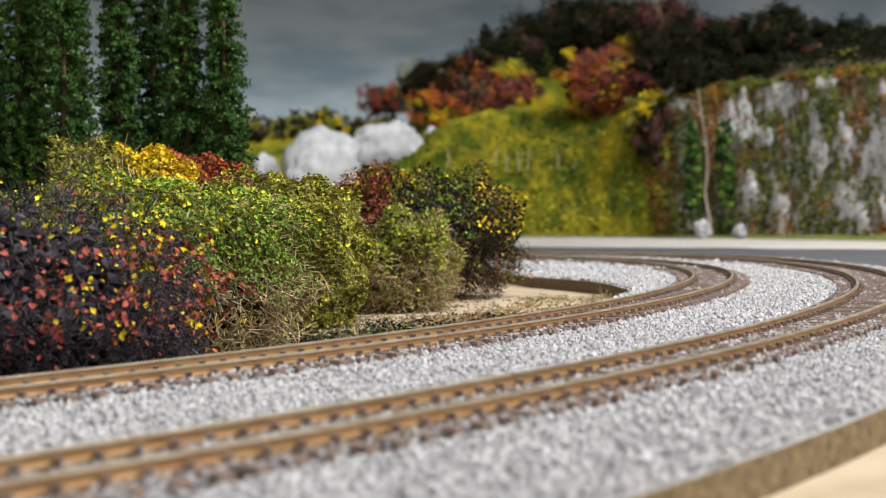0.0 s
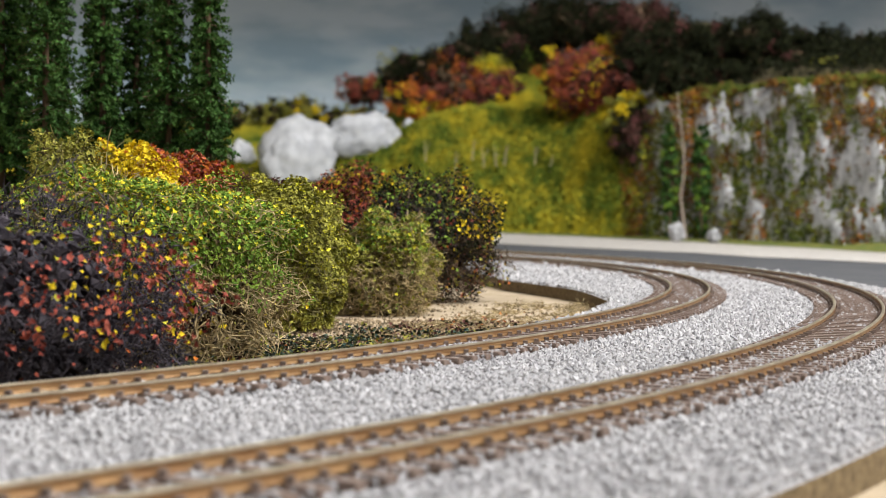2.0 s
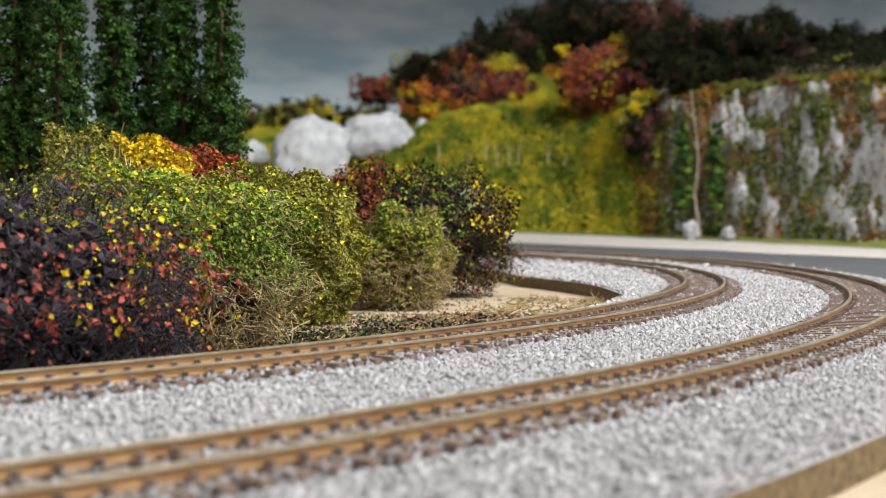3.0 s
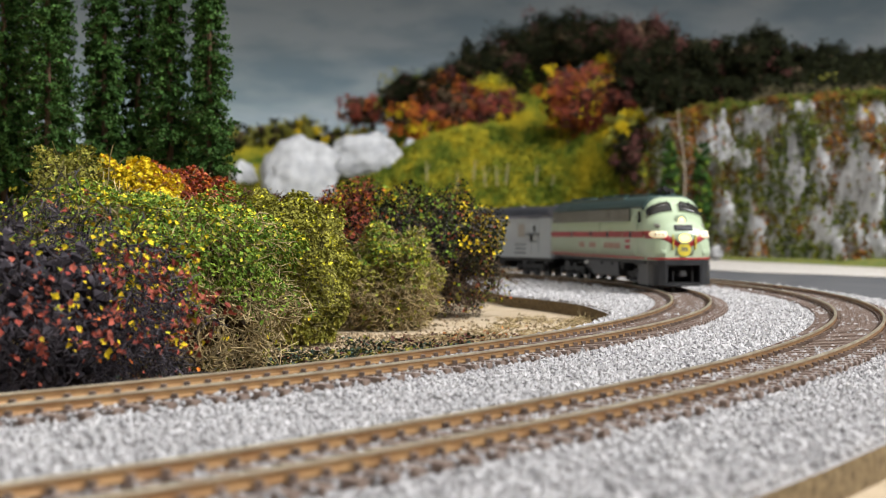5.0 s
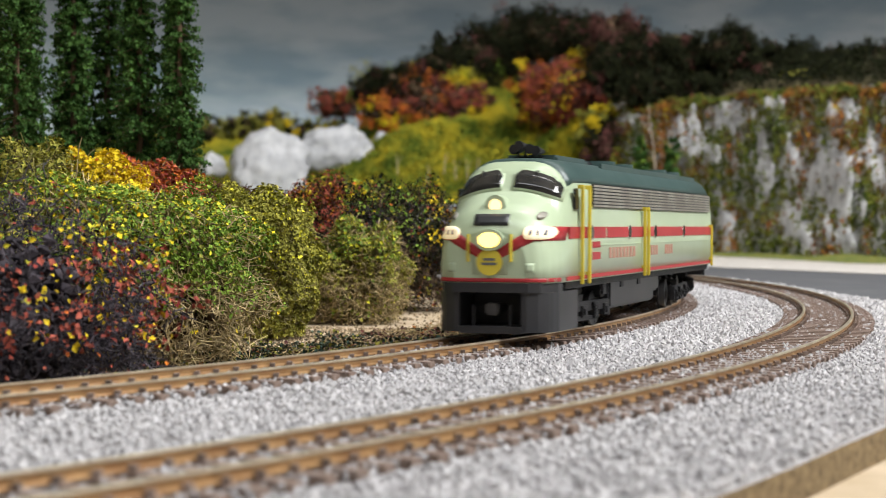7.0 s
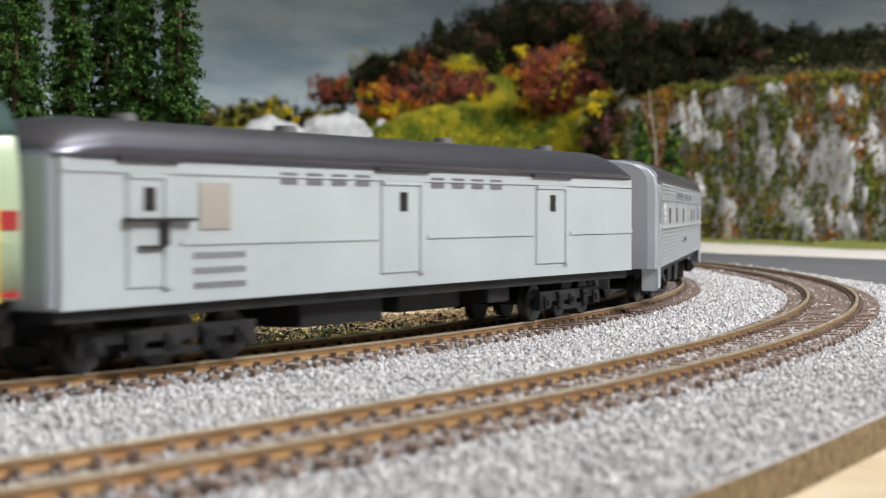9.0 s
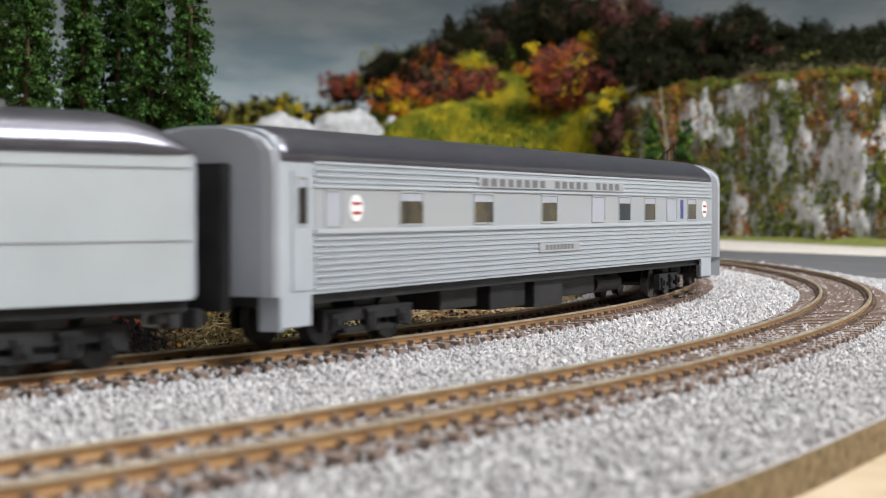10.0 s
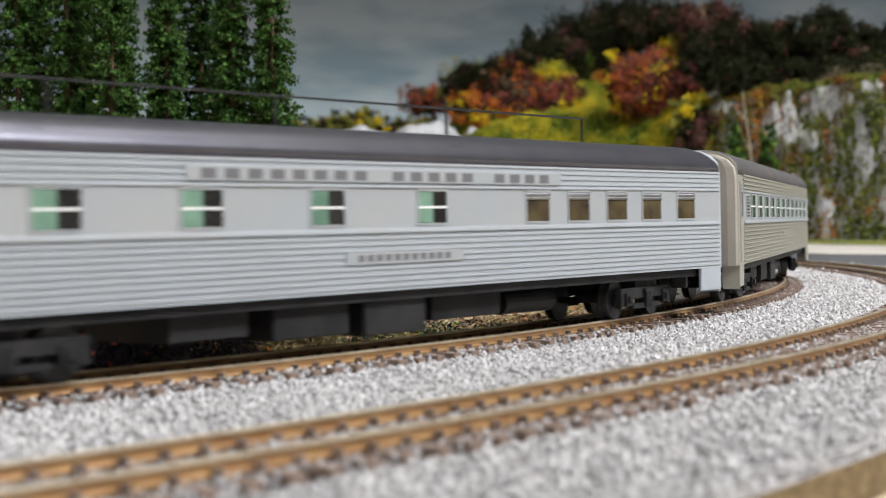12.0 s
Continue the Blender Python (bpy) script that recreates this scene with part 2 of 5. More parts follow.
def ballast():
    rng = np.random.default_rng(5)

    def spread(n, y0, y1):
        # over the bed, thinner on the ties, none on the rails
        a, r = rng.uniform(-72, 30, n), rng.uniform(0.77, 1.28, n)
        x, y = INNER_C[0] + r * np.cos(np.radians(a)), INNER_C[1] + r * np.sin(np.radians(a))
        ri = np.hypot(x - INNER_C[0], y - INNER_C[1]) - INNER_R
        do = np.hypot(x - OUTER_C[0], y - OUTER_C[1]) - OUTER_R
        ai, ao = np.degrees(np.arctan2(y - INNER_C[1], x - INNER_C[0])), np.degrees(np.arctan2(y - OUTER_C[1], x - OUTER_C[0]))
        rim = np.interp(ai, (-75, -20, -13, -9.5, -6, 1, 6, 100), (0.022, 0.026, 0.032, 0.043, 0.055, 0.088, 0.095, 0.095))
        out = np.interp(ao, (-75, -38, -32, -10, -2, 100), (1.112, 1.1065, 1.1005, 1.088, 1.076, 1.076)) - OUTER_R
        ok = (y > y0) & (y < y1) & (ri > 0.001 - rim) & (do < out - 0.001) & (np.abs(x) < 0.06 + 0.32 * y)
        rail = (np.abs(np.abs(ri) - 0.0087) < 0.0016) | (np.abs(np.abs(do) - 0.0087) < 0.0016)
        tie = (np.abs(ri) < 0.0160) | (np.abs(do) < 0.0160)
        keep = ok & ~rail & (~tie | (rng.random(n) < (0.8 if y0 < 0.4 else 0.5)))
        return x[keep], y[keep], tie[keep]

    for base, n, y0, y1, s in (((OCT_V, OCT_F), 820000, 0.08, 0.45, 0.00066), ((OCT_V, OCT_F), 480000, 0.45, 0.9, 0.00090), ((OCT_V, OCT_F), 120000, 0.9, 1.4, 0.0015)):
        x, y, low = spread(n, y0, y1)
        m = len(x)
        z = np.where(low, 0.0071 if y0 < 0.4 else 0.0068, 0.0061) + rng.uniform(-0.0004, 0.0007, m)
        size = s * rng.uniform(0.6, 1.35, m) * np.where(low, 0.8, 1.0)
        me = scatter("ballast_stones", base, np.stack([x, y, z], -1), size, STONE, rng)
        tagged(new("ballast_stones", me), "loose pale grey crushed-stone ballast on the track bed", "ballast", kind="stuff")


# ---------------------------------------------------------------- foliage
def tri_tubes(p0, p1, w0, w1):
    """Thin three-sided twigs from p0 to p1."""
    n = len(p0)
    d = p1 - p0
    d /= np.linalg.norm(d, axis=1)[:, None] + 1e-9
    a = np.cross(d, np.where(np.abs(d[:, 2:3]) > 0.9, [[1.0, 0, 0]], [[0, 0, 1.0]]))
    a /= np.linalg.norm(a, axis=1)[:, None] + 1e-9
    b = np.cross(d, a)
    v = np.zeros((n, 6, 3))
    for i in range(3):
        c, s = math.cos(i * 2.0944), math.sin(i * 2.0944)
        v[:, i] = p0 + (a * c + b * s) * w0
        v[:, 3 + i] = p1 + (a * c + b * s) * w1
    f = np.array([(0, 1, 4, 3), (1, 2, 5, 4), (2, 0, 3, 5)])
    return v.reshape(-1, 3), (np.tile(f, (n, 1, 1)) + (np.arange(n) * 6)[:, None, None]).reshape(-1, 4)


def leaf_quads(p, nrm, size, rng):
    """Small folded leaves, two faces each, turned roughly along nrm."""
    n = len(p)
    d = nrm + rng.normal(0, 0.8, (n, 3))
    d /= np.linalg.norm(d, axis=1)[:, None] + 1e-9
    t = np.cross(d, rng.normal(0, 1, (n, 3)))
    t /= np.linalg.norm(t, axis=1)[:, None] + 1e-9
    b = np.cross(d, t)
    s = size[:, None]
    fold = d * s * 0.35
    w = rng.uniform(0.55, 0.95, (n, 1))
    v = np.stack([p - t * s, p + b * s * w + fold, p + t * s, p - b * s * w + fold], 1)
    f = np.array([(0, 1, 2), (0, 2, 3)])
    return v.reshape(-1, 3), (np.tile(f, (n, 1, 1)) + (np.arange(n) * 4)[:, None, None]).reshape(-1, 3)


def lumpy(rng, n, c, r, power=0.33, zmin=None, freq=90.0, amp=0.22, block=2.0):
    """Points in a lumpy ellipsoid, with its outward direction."""
    d = rng.normal(0, 1, (n, 3))
    d /= np.linalg.norm(d, axis=1)[:, None]
    square = d / ((np.abs(d) ** block).sum(1) ** (1 / block))[:, None]
    k = rng.random(n) ** power
    lump = np.array([1 + amp * noise.noise(Vector((q[0] * r[0] * freq + c[0] * 50, q[1] * r[1] * freq + c[1] * 50, q[2] * r[2] * freq))) * 1.6 for q in d])
    p = np.array(c) + square * np.array(r) * (k * lump)[:, None]
    if zmin is not None:
        ok = p[:, 2] > zmin
        p, d, k = p[ok], d[ok], k[ok]
    return p, d, k


def leaf_material(name, base, second, island=0.45, rough=0.55):
    return material(name, base, rough, second=second, scale=160, island=island, spec=0.06)


LEAF = {
    "green": leaf_material("green_leaf", (0.095, 0.185, 0.026), (0.24, 0.33, 0.05)),
    "lime": leaf_material("lime_leaf", (0.48, 0.48, 0.03), (0.64, 0.57, 0.05)),
    "yellow": leaf_material("yellow_leaf", (0.62, 0.44, 0.02), (0.75, 0.58, 0.03), 0.3),
    "red": leaf_material("red_leaf", (0.24, 0.045, 0.038), (0.38, 0.11, 0.07)),
    "orange": leaf_material("orange_leaf", (0.55, 0.20, 0.03), (0.45, 0.10, 0.03)),
    "olive": leaf_material("olive_leaf", (0.22, 0.22, 0.04), (0.32, 0.30, 0.06)),
    "dark": leaf_material("dark_and_shaded_leaf", (0.010, 0.012, 0.006), (0.022, 0.025, 0.010)),
    "maroon": leaf_material("maroon_leaf", (0.09, 0.03, 0.03), (0.13, 0.06, 0.05)),
    "pine": leaf_material("pine_needle", (0.028, 0.070, 0.017), (0.064, 0.130, 0.030)),
    "blue": leaf_material("blue_green_lichen", (0.03, 0.06, 0.055), (0.07, 0.10, 0.07)),
}
TWIG = {
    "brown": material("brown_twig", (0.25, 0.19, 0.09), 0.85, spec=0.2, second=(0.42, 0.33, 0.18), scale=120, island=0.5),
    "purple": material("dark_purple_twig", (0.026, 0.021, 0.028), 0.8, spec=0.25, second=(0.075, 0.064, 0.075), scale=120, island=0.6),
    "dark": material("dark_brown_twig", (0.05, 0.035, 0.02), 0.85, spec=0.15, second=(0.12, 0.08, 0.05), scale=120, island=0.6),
    "olive": material("olive_twig", (0.17, 0.15, 0.05), 0.85, second=(0.24, 0.21, 0.07), scale=120, island=0.5),
}


def bush(label, seed, centre, radius, twig, n_twig, leaves, core, twig_len=0.006, leaf_size=0.0012, group="bushes beside the inner track"):
    """leaves: rows of (colour, count, rule); rule(u) with u the place inside the bush, -1 to 1, gives the chance of a leaf there."""
    rng = np.random.default_rng(seed)
    ob = tagged(new("bush"), label, "bush", group)
    ob.location = (centre[0], centre[1], 0.0)
    c, r = np.array((0, 0, centre[2])), np.array(radius) * 0.93
    # ragged dark heart, a filler added to keep light from passing through
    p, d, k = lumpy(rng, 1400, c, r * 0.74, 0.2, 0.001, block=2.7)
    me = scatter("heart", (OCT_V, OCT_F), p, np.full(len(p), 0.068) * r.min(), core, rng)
    part("heart", me, ob, "added filler that blocks light inside the bush")
    # twigs crossing near the surface
    p, d, k = lumpy(rng, n_twig, c, r, 0.16, 0.0005, block=2.7)
    ok = ((p - c)[:, 2] / r[2] < 0.15) | (rng.random(len(p)) < 0.4)
    p, d = p[ok], d[ok]
    turn = rng.normal(0, 1, p.shape) + d * 0.5
    turn /= np.linalg.norm(turn, axis=1)[:, None]
    ln = twig_len * rng.uniform(0.4, 1.3, len(p))[:, None]
    mid = p + turn * ln * 0.5
    bend = turn + rng.normal(0, 0.55, p.shape)
    bend /= np.linalg.norm(bend, axis=1)[:, None]
    end = mid + bend * ln * 0.5
    w = rng.uniform(0.00012, 0.00026, (len(p), 1))
    for q in (mid, end):
        q[:, 2] = np.maximum(q[:, 2], 0.0006)
    v1, f1 = tri_tubes(p, mid, w, w * 0.9)
    v2, f2 = tri_tubes(mid, end, w * 0.9, w * 0.6)
    part("twig_tangle", mesh_np("twig_tangle", np.vstack([v1, v2]), np.vstack([f1, f2 + len(v1)]), twig), ob, "wiry tangled twigs")
    for colour, count, rule, *spray in leaves:
        thin, pitch = spray or (-0.18, 320.0)
        p, d, k = lumpy(rng, count, c, r * 1.06, 0.10, 0.0015, block=2.7)
        u = (p - c) / r
        ok = rng.random(len(p)) < np.array([rule(*q) for q in u])
        # leaves gather in little sprays
        cl = np.array([noise.noise(Vector(q * pitch)) for q in p])
        ok &= cl > thin
        p, d = p[ok], d[ok]
        if len(p) == 0:
            continue
        v, f = leaf_quads(p, d + np.array([0, 0, 0.5]), leaf_size * rng.uniform(0.6, 1.35, len(p)), rng)
        part(colour + "_leaves", mesh_np(colour + "_leaves", v, f, LEAF[colour]), ob, colour + " scale leaves")
    return ob


def pine(x, y, height, width, seed):
    rng = np.random.default_rng(seed)
    ob = tagged(new("pine_tree"), "tall narrow dark green model conifer", "tree", "conifers behind the bushes")
    ob.location = (x, y, 0.0)
    bm = bmesh.new()
    bmesh.ops.create_cone(bm, cap_ends=True, segments=8, radius1=0.0022, radius2=0.0006, depth=height * 0.98, matrix=Matrix.Translation((0, 0, height * 0.49)))
    part("trunk", bm_mesh("trunk", bm, TWIG["dark"]), ob)
    P0, P1 = [], []
    z = 0.012
    while z < height:
        k = 1 - z / height
        reach = width * (0.28 + 0.72 * min(1.0, k * 1.9)) * (1 if k > 0.12 else k / 0.12)
        m = rng.integers(9, 13)
        for a in rng.uniform(0, 2 * np.pi, m):
            q = reach * rng.uniform(0.55, 1.15)
            P0.append((0, 0, z))
            P1.append((q * math.cos(a), q * math.sin(a), z + rng.uniform(-0.50, -0.05) * q))
        z += rng.uniform(0.0030, 0.0052)
    P0, P1 = np.array(P0), np.array(P1)
    v, f = tri_tubes(P0, P1, 0.0003, 0.00015)
    part("branchwork", mesh_np("branchwork", v, f, TWIG["dark"]), ob)
    n = 34
    t = rng.uniform(0.15, 1.05, (len(P0), n, 1)) ** 0.8
    p = P0[:, None] + (P1 - P0)[:, None] * t + rng.normal(0, 0.0008, (len(P0), n, 3))
    p = p.reshape(-1, 3)
    d = np.repeat(P1 - P0, n, axis=0)
    d /= np.linalg.norm(d, axis=1)[:, None] + 1e-9
    v, f = leaf_quads(p, d + np.array([0, 0, 0.4]), rng.uniform(0.0006, 0.0013, len(p)), rng)
    part("needles", mesh_np("needles", v, f, LEAF["pine"]), ob)
    return ob


def plant_bushes():
    one = lambda x, y, z: 1.0
    top = lambda x, y, z: min(1, max(0, 0.35 + z))
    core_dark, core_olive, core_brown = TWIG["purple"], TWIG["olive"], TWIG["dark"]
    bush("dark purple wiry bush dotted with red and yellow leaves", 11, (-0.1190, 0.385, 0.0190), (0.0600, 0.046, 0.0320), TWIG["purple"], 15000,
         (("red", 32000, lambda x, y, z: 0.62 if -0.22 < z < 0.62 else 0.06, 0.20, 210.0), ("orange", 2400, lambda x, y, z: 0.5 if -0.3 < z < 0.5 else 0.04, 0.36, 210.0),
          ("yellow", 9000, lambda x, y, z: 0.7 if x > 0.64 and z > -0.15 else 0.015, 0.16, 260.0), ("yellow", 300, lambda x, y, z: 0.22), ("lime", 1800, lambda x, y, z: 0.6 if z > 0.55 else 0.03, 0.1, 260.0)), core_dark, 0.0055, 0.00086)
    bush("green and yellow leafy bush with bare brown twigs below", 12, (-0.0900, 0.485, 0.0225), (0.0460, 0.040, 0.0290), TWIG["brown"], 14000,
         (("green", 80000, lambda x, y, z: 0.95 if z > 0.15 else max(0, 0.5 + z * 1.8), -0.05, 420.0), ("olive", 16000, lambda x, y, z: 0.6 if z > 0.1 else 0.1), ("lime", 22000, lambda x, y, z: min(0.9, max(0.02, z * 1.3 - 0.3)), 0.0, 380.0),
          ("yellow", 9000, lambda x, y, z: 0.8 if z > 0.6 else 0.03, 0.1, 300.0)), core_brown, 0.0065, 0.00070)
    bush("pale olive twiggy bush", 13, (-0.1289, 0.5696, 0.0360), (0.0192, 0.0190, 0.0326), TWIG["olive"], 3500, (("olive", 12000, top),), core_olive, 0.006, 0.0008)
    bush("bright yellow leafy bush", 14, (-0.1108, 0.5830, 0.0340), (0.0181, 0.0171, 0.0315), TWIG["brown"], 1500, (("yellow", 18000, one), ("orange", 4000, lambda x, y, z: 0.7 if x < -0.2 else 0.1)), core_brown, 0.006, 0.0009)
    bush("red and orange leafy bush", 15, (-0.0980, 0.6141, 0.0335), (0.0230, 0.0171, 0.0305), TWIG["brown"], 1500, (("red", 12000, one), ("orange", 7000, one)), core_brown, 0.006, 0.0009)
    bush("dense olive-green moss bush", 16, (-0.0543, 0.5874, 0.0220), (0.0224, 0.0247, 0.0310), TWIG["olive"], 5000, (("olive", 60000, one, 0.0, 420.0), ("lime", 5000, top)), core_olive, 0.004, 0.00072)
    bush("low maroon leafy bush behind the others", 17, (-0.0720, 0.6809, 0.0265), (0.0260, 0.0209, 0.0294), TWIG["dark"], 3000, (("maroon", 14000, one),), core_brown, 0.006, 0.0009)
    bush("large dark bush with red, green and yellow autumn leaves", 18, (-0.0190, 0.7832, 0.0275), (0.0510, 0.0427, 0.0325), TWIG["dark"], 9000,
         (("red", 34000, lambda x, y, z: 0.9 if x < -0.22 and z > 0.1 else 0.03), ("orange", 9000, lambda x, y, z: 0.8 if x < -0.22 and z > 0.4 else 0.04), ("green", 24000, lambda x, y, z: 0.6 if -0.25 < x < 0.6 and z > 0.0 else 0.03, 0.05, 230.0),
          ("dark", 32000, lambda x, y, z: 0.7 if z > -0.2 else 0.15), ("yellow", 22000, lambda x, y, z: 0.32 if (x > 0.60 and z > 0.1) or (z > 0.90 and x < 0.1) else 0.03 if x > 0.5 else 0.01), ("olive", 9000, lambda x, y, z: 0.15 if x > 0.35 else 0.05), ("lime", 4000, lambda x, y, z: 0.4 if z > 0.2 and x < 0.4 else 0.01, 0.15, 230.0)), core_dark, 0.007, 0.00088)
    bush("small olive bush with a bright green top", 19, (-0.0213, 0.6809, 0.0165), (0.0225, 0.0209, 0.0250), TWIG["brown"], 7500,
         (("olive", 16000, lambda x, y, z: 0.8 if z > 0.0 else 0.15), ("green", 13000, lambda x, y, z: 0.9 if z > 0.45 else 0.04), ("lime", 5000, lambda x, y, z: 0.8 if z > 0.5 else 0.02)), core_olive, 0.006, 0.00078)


def plant_pines():
    for i, (x, y, h, w) in enumerate(((-0.199, 0.74, 0.22, 0.0126), (-0.1765, 0.73, 0.23, 0.0130), (-0.157, 0.76, 0.22, 0.0122), (-0.145, 0.78, 0.22, 0.0118),
                                       (-0.126, 0.76, 0.21, 0.0128), (-0.1065, 0.755, 0.190, 0.0128), (-0.222, 0.74, 0.22, 0.0126), (-0.244, 0.76, 0.22, 0.0126),
                                       (-0.190, 0.81, 0.22, 0.0120), (-0.172, 0.83, 0.23, 0.0120), (-0.140, 0.83, 0.22, 0.0118), (-0.118, 0.82, 0.20, 0.0118), (-0.207, 0.80, 0.22, 0.0122), (-0.233, 0.81, 0.22, 0.0122))):
        pine(x, y, h, w, 40 + i)


# ---------------------------------------------------------------- hillside and sky
ROCK = material("plaster_rock", (0.52, 0.52, 0.53), 0.9, spec=0.2, second=(0.17, 0.165, 0.165), scale=70, bump=0.8, fine=300, contrast=(0.40, 0.75))
BOULDER = material("white_plaster_boulder", (0.72, 0.73, 0.76), 0.9, spec=0.2, second=(0.50, 0.51, 0.54), scale=60, bump=0.8, fine=300)


def sky_material():
    m = bpy.data.materials.new("painted_sky_and_falloff")
    m.use_nodes = True
    N, L = m.node_tree.nodes, m.node_tree.links
    b = N["Principled BSDF"]
    b.inputs["Roughness"].default_value = 0.9
    co = N.new("ShaderNodeTexCoord").outputs["Object"]
    mp = N.new("ShaderNodeMapping")
    mp.inputs["Scale"].default_value = (1.0, 1.0, 3.2)
    L.new(co, mp.inputs[0])
    n1 = N.new("ShaderNodeTexNoise")
    n1.inputs["Scale"].default_value, n1.inputs["Detail"].default_value = 5.0, 5
    L.new(mp.outputs[0], n1.inputs["Vector"])
    ramp = N.new("ShaderNodeValToRGB")
    e = ramp.color_ramp.elements
    e[0].position, e[0].color = 0.42, (0.62, 0.70, 0.76, 1)
    e[1].position, e[1].color = 0.60, (1.0, 0.98, 0.98, 1)
    L.new(n1.outputs["Fac"], ramp.inputs[0])
    height = N.new("ShaderNodeSeparateXYZ")
    L.new(co, height.inputs[0])
    up = N.new("ShaderNodeMapRange")
    up.inputs[1].default_value, up.inputs[2].default_value = 0.20, 0.50
    L.new(height.outputs[2], up.inputs[0])
    # light falloff towards the top, painted into the sky colour
    tone = N.new("ShaderNodeValToRGB")
    te = tone.color_ramp.elements
    te[0].position, te[0].color = 0.0, (0.60, 0.69, 0.76, 1)
    te[1].position, te[1].color = 1.0, (0.11, 0.125, 0.135, 1)
    for at, col in ((0.16, (0.50, 0.58, 0.64, 1)), (0.30, (0.30, 0.37, 0.415, 1)), (0.60, (0.19, 0.22, 0.24, 1))):
        k = te.new(at)
        k.color = col
    L.new(up.outputs[0], tone.inputs[0])
    mul = N.new("ShaderNodeMix")
    mul.data_type, mul.blend_type = "RGBA", "MULTIPLY"
    mul.inputs[0].default_value = 1.0
    L.new(tone.outputs[0], mul.inputs[6])
    L.new(ramp.outputs[0], mul.inputs[7])
    L.new(mul.outputs[2], b.inputs["Base Color"])
    return m


def backdrop():
    pts = arc((0.2, 1.0), 2.0, 20, 150, 60)
    v = [(x, y, z) for x, y in pts for z in (0.0, 1.5)]
    f = [(2 * i, 2 * i + 2, 2 * i + 3, 2 * i + 1) for i in range(len(pts) - 1)]
    ob = new("backdrop", mesh_np("backdrop", v, f, sky_material(), True))
    tagged(ob, "painted grey-blue cloudy sky backdrop board, light falloff at the top painted in", "backdrop", kind="structure")


def base_y(x):
    return float(np.interp(x, (-0.9, -0.3, -0.1, 0.096, 0.2275, 0.348, 0.482, 0.9), (2.20, 2.18, 2.17, 2.15, 2.05, 1.92, 1.75, 1.35)))


def steepness(x):
    return float(np.interp(x, (-0.1, 0.2, 0.28), (0.15, 0.14, 0.045)))


# pale rock showing through the moss of the cliff: along the wall, height, half width, half height
BARE = (
    (0.278, 0.186, 0.016, 0.024),
    (0.342, 0.156, 0.029, 0.044),
    (0.386, 0.176, 0.023, 0.028),
    (0.425, 0.188, 0.019, 0.011),
    (0.482, 0.175, 0.019, 0.015),
    (0.371, 0.128, 0.011, 0.013),
    (0.413, 0.113, 0.012, 0.051),
    (0.438, 0.115, 0.015, 0.035),
    (0.441, 0.046, 0.014, 0.040),
    (0.474, 0.090, 0.027, 0.065),
    (0.347, 0.063, 0.013, 0.034),
    (0.377, 0.041, 0.013, 0.027),
    (0.483, 0.031, 0.012, 0.016),
    (0.513, 0.113, 0.015, 0.039),
    (0.289, 0.034, 0.010, 0.013),
)


def rocky(x, z):
    """How bare the cliff is here: above 0 rock, below 0 moss."""
    if x < 0.23:
        return -1.0
    ragged = 0.95 * noise.noise(Vector((x * 130, z * 26, 1.0))) + 0.8 * noise.noise(Vector((x * 260, z * 70, 8.0)))
    return max(1 - ((x - a) / c) ** 2 - ((z - b) / d) ** 2 for a, b, c, d in BARE) + ragged - 0.50


def hill_z(x, v):
    """Height of the hillside v metres behind its foot."""
    crest = float(np.interp(x, (-0.6, -0.16, -0.09, -0.03, 0.08, 0.22, 0.28, 0.34, 0.9), (0.06, 0.075, 0.106, 0.124, 0.130, 0.138, 0.175, 0.182, 0.182)))
    steep = steepness(x)
    n = noise.fractal(Vector((x * 9, v * 9, 3.0)), 1.0, 2.0, 4)
    rough = noise.fractal(Vector((x * 40, v * 40, 7.0)), 1.0, 2.0, 3)
    k = min(1.0, v / steep)
    up = crest * (k ** 0.9)
    rise = float(np.interp(x, (-0.5, -0.2, -0.09, -0.06, 0.05, 0.3, 0.5), (0.40, 0.38, 0.24, 0.38, 0.55, 0.38, 0.20)))
    back = max(0.0, min(v, 0.45) - steep) * rise
    return 0.008 + up + back + (0.008 * n + 0.004 * rough) * k


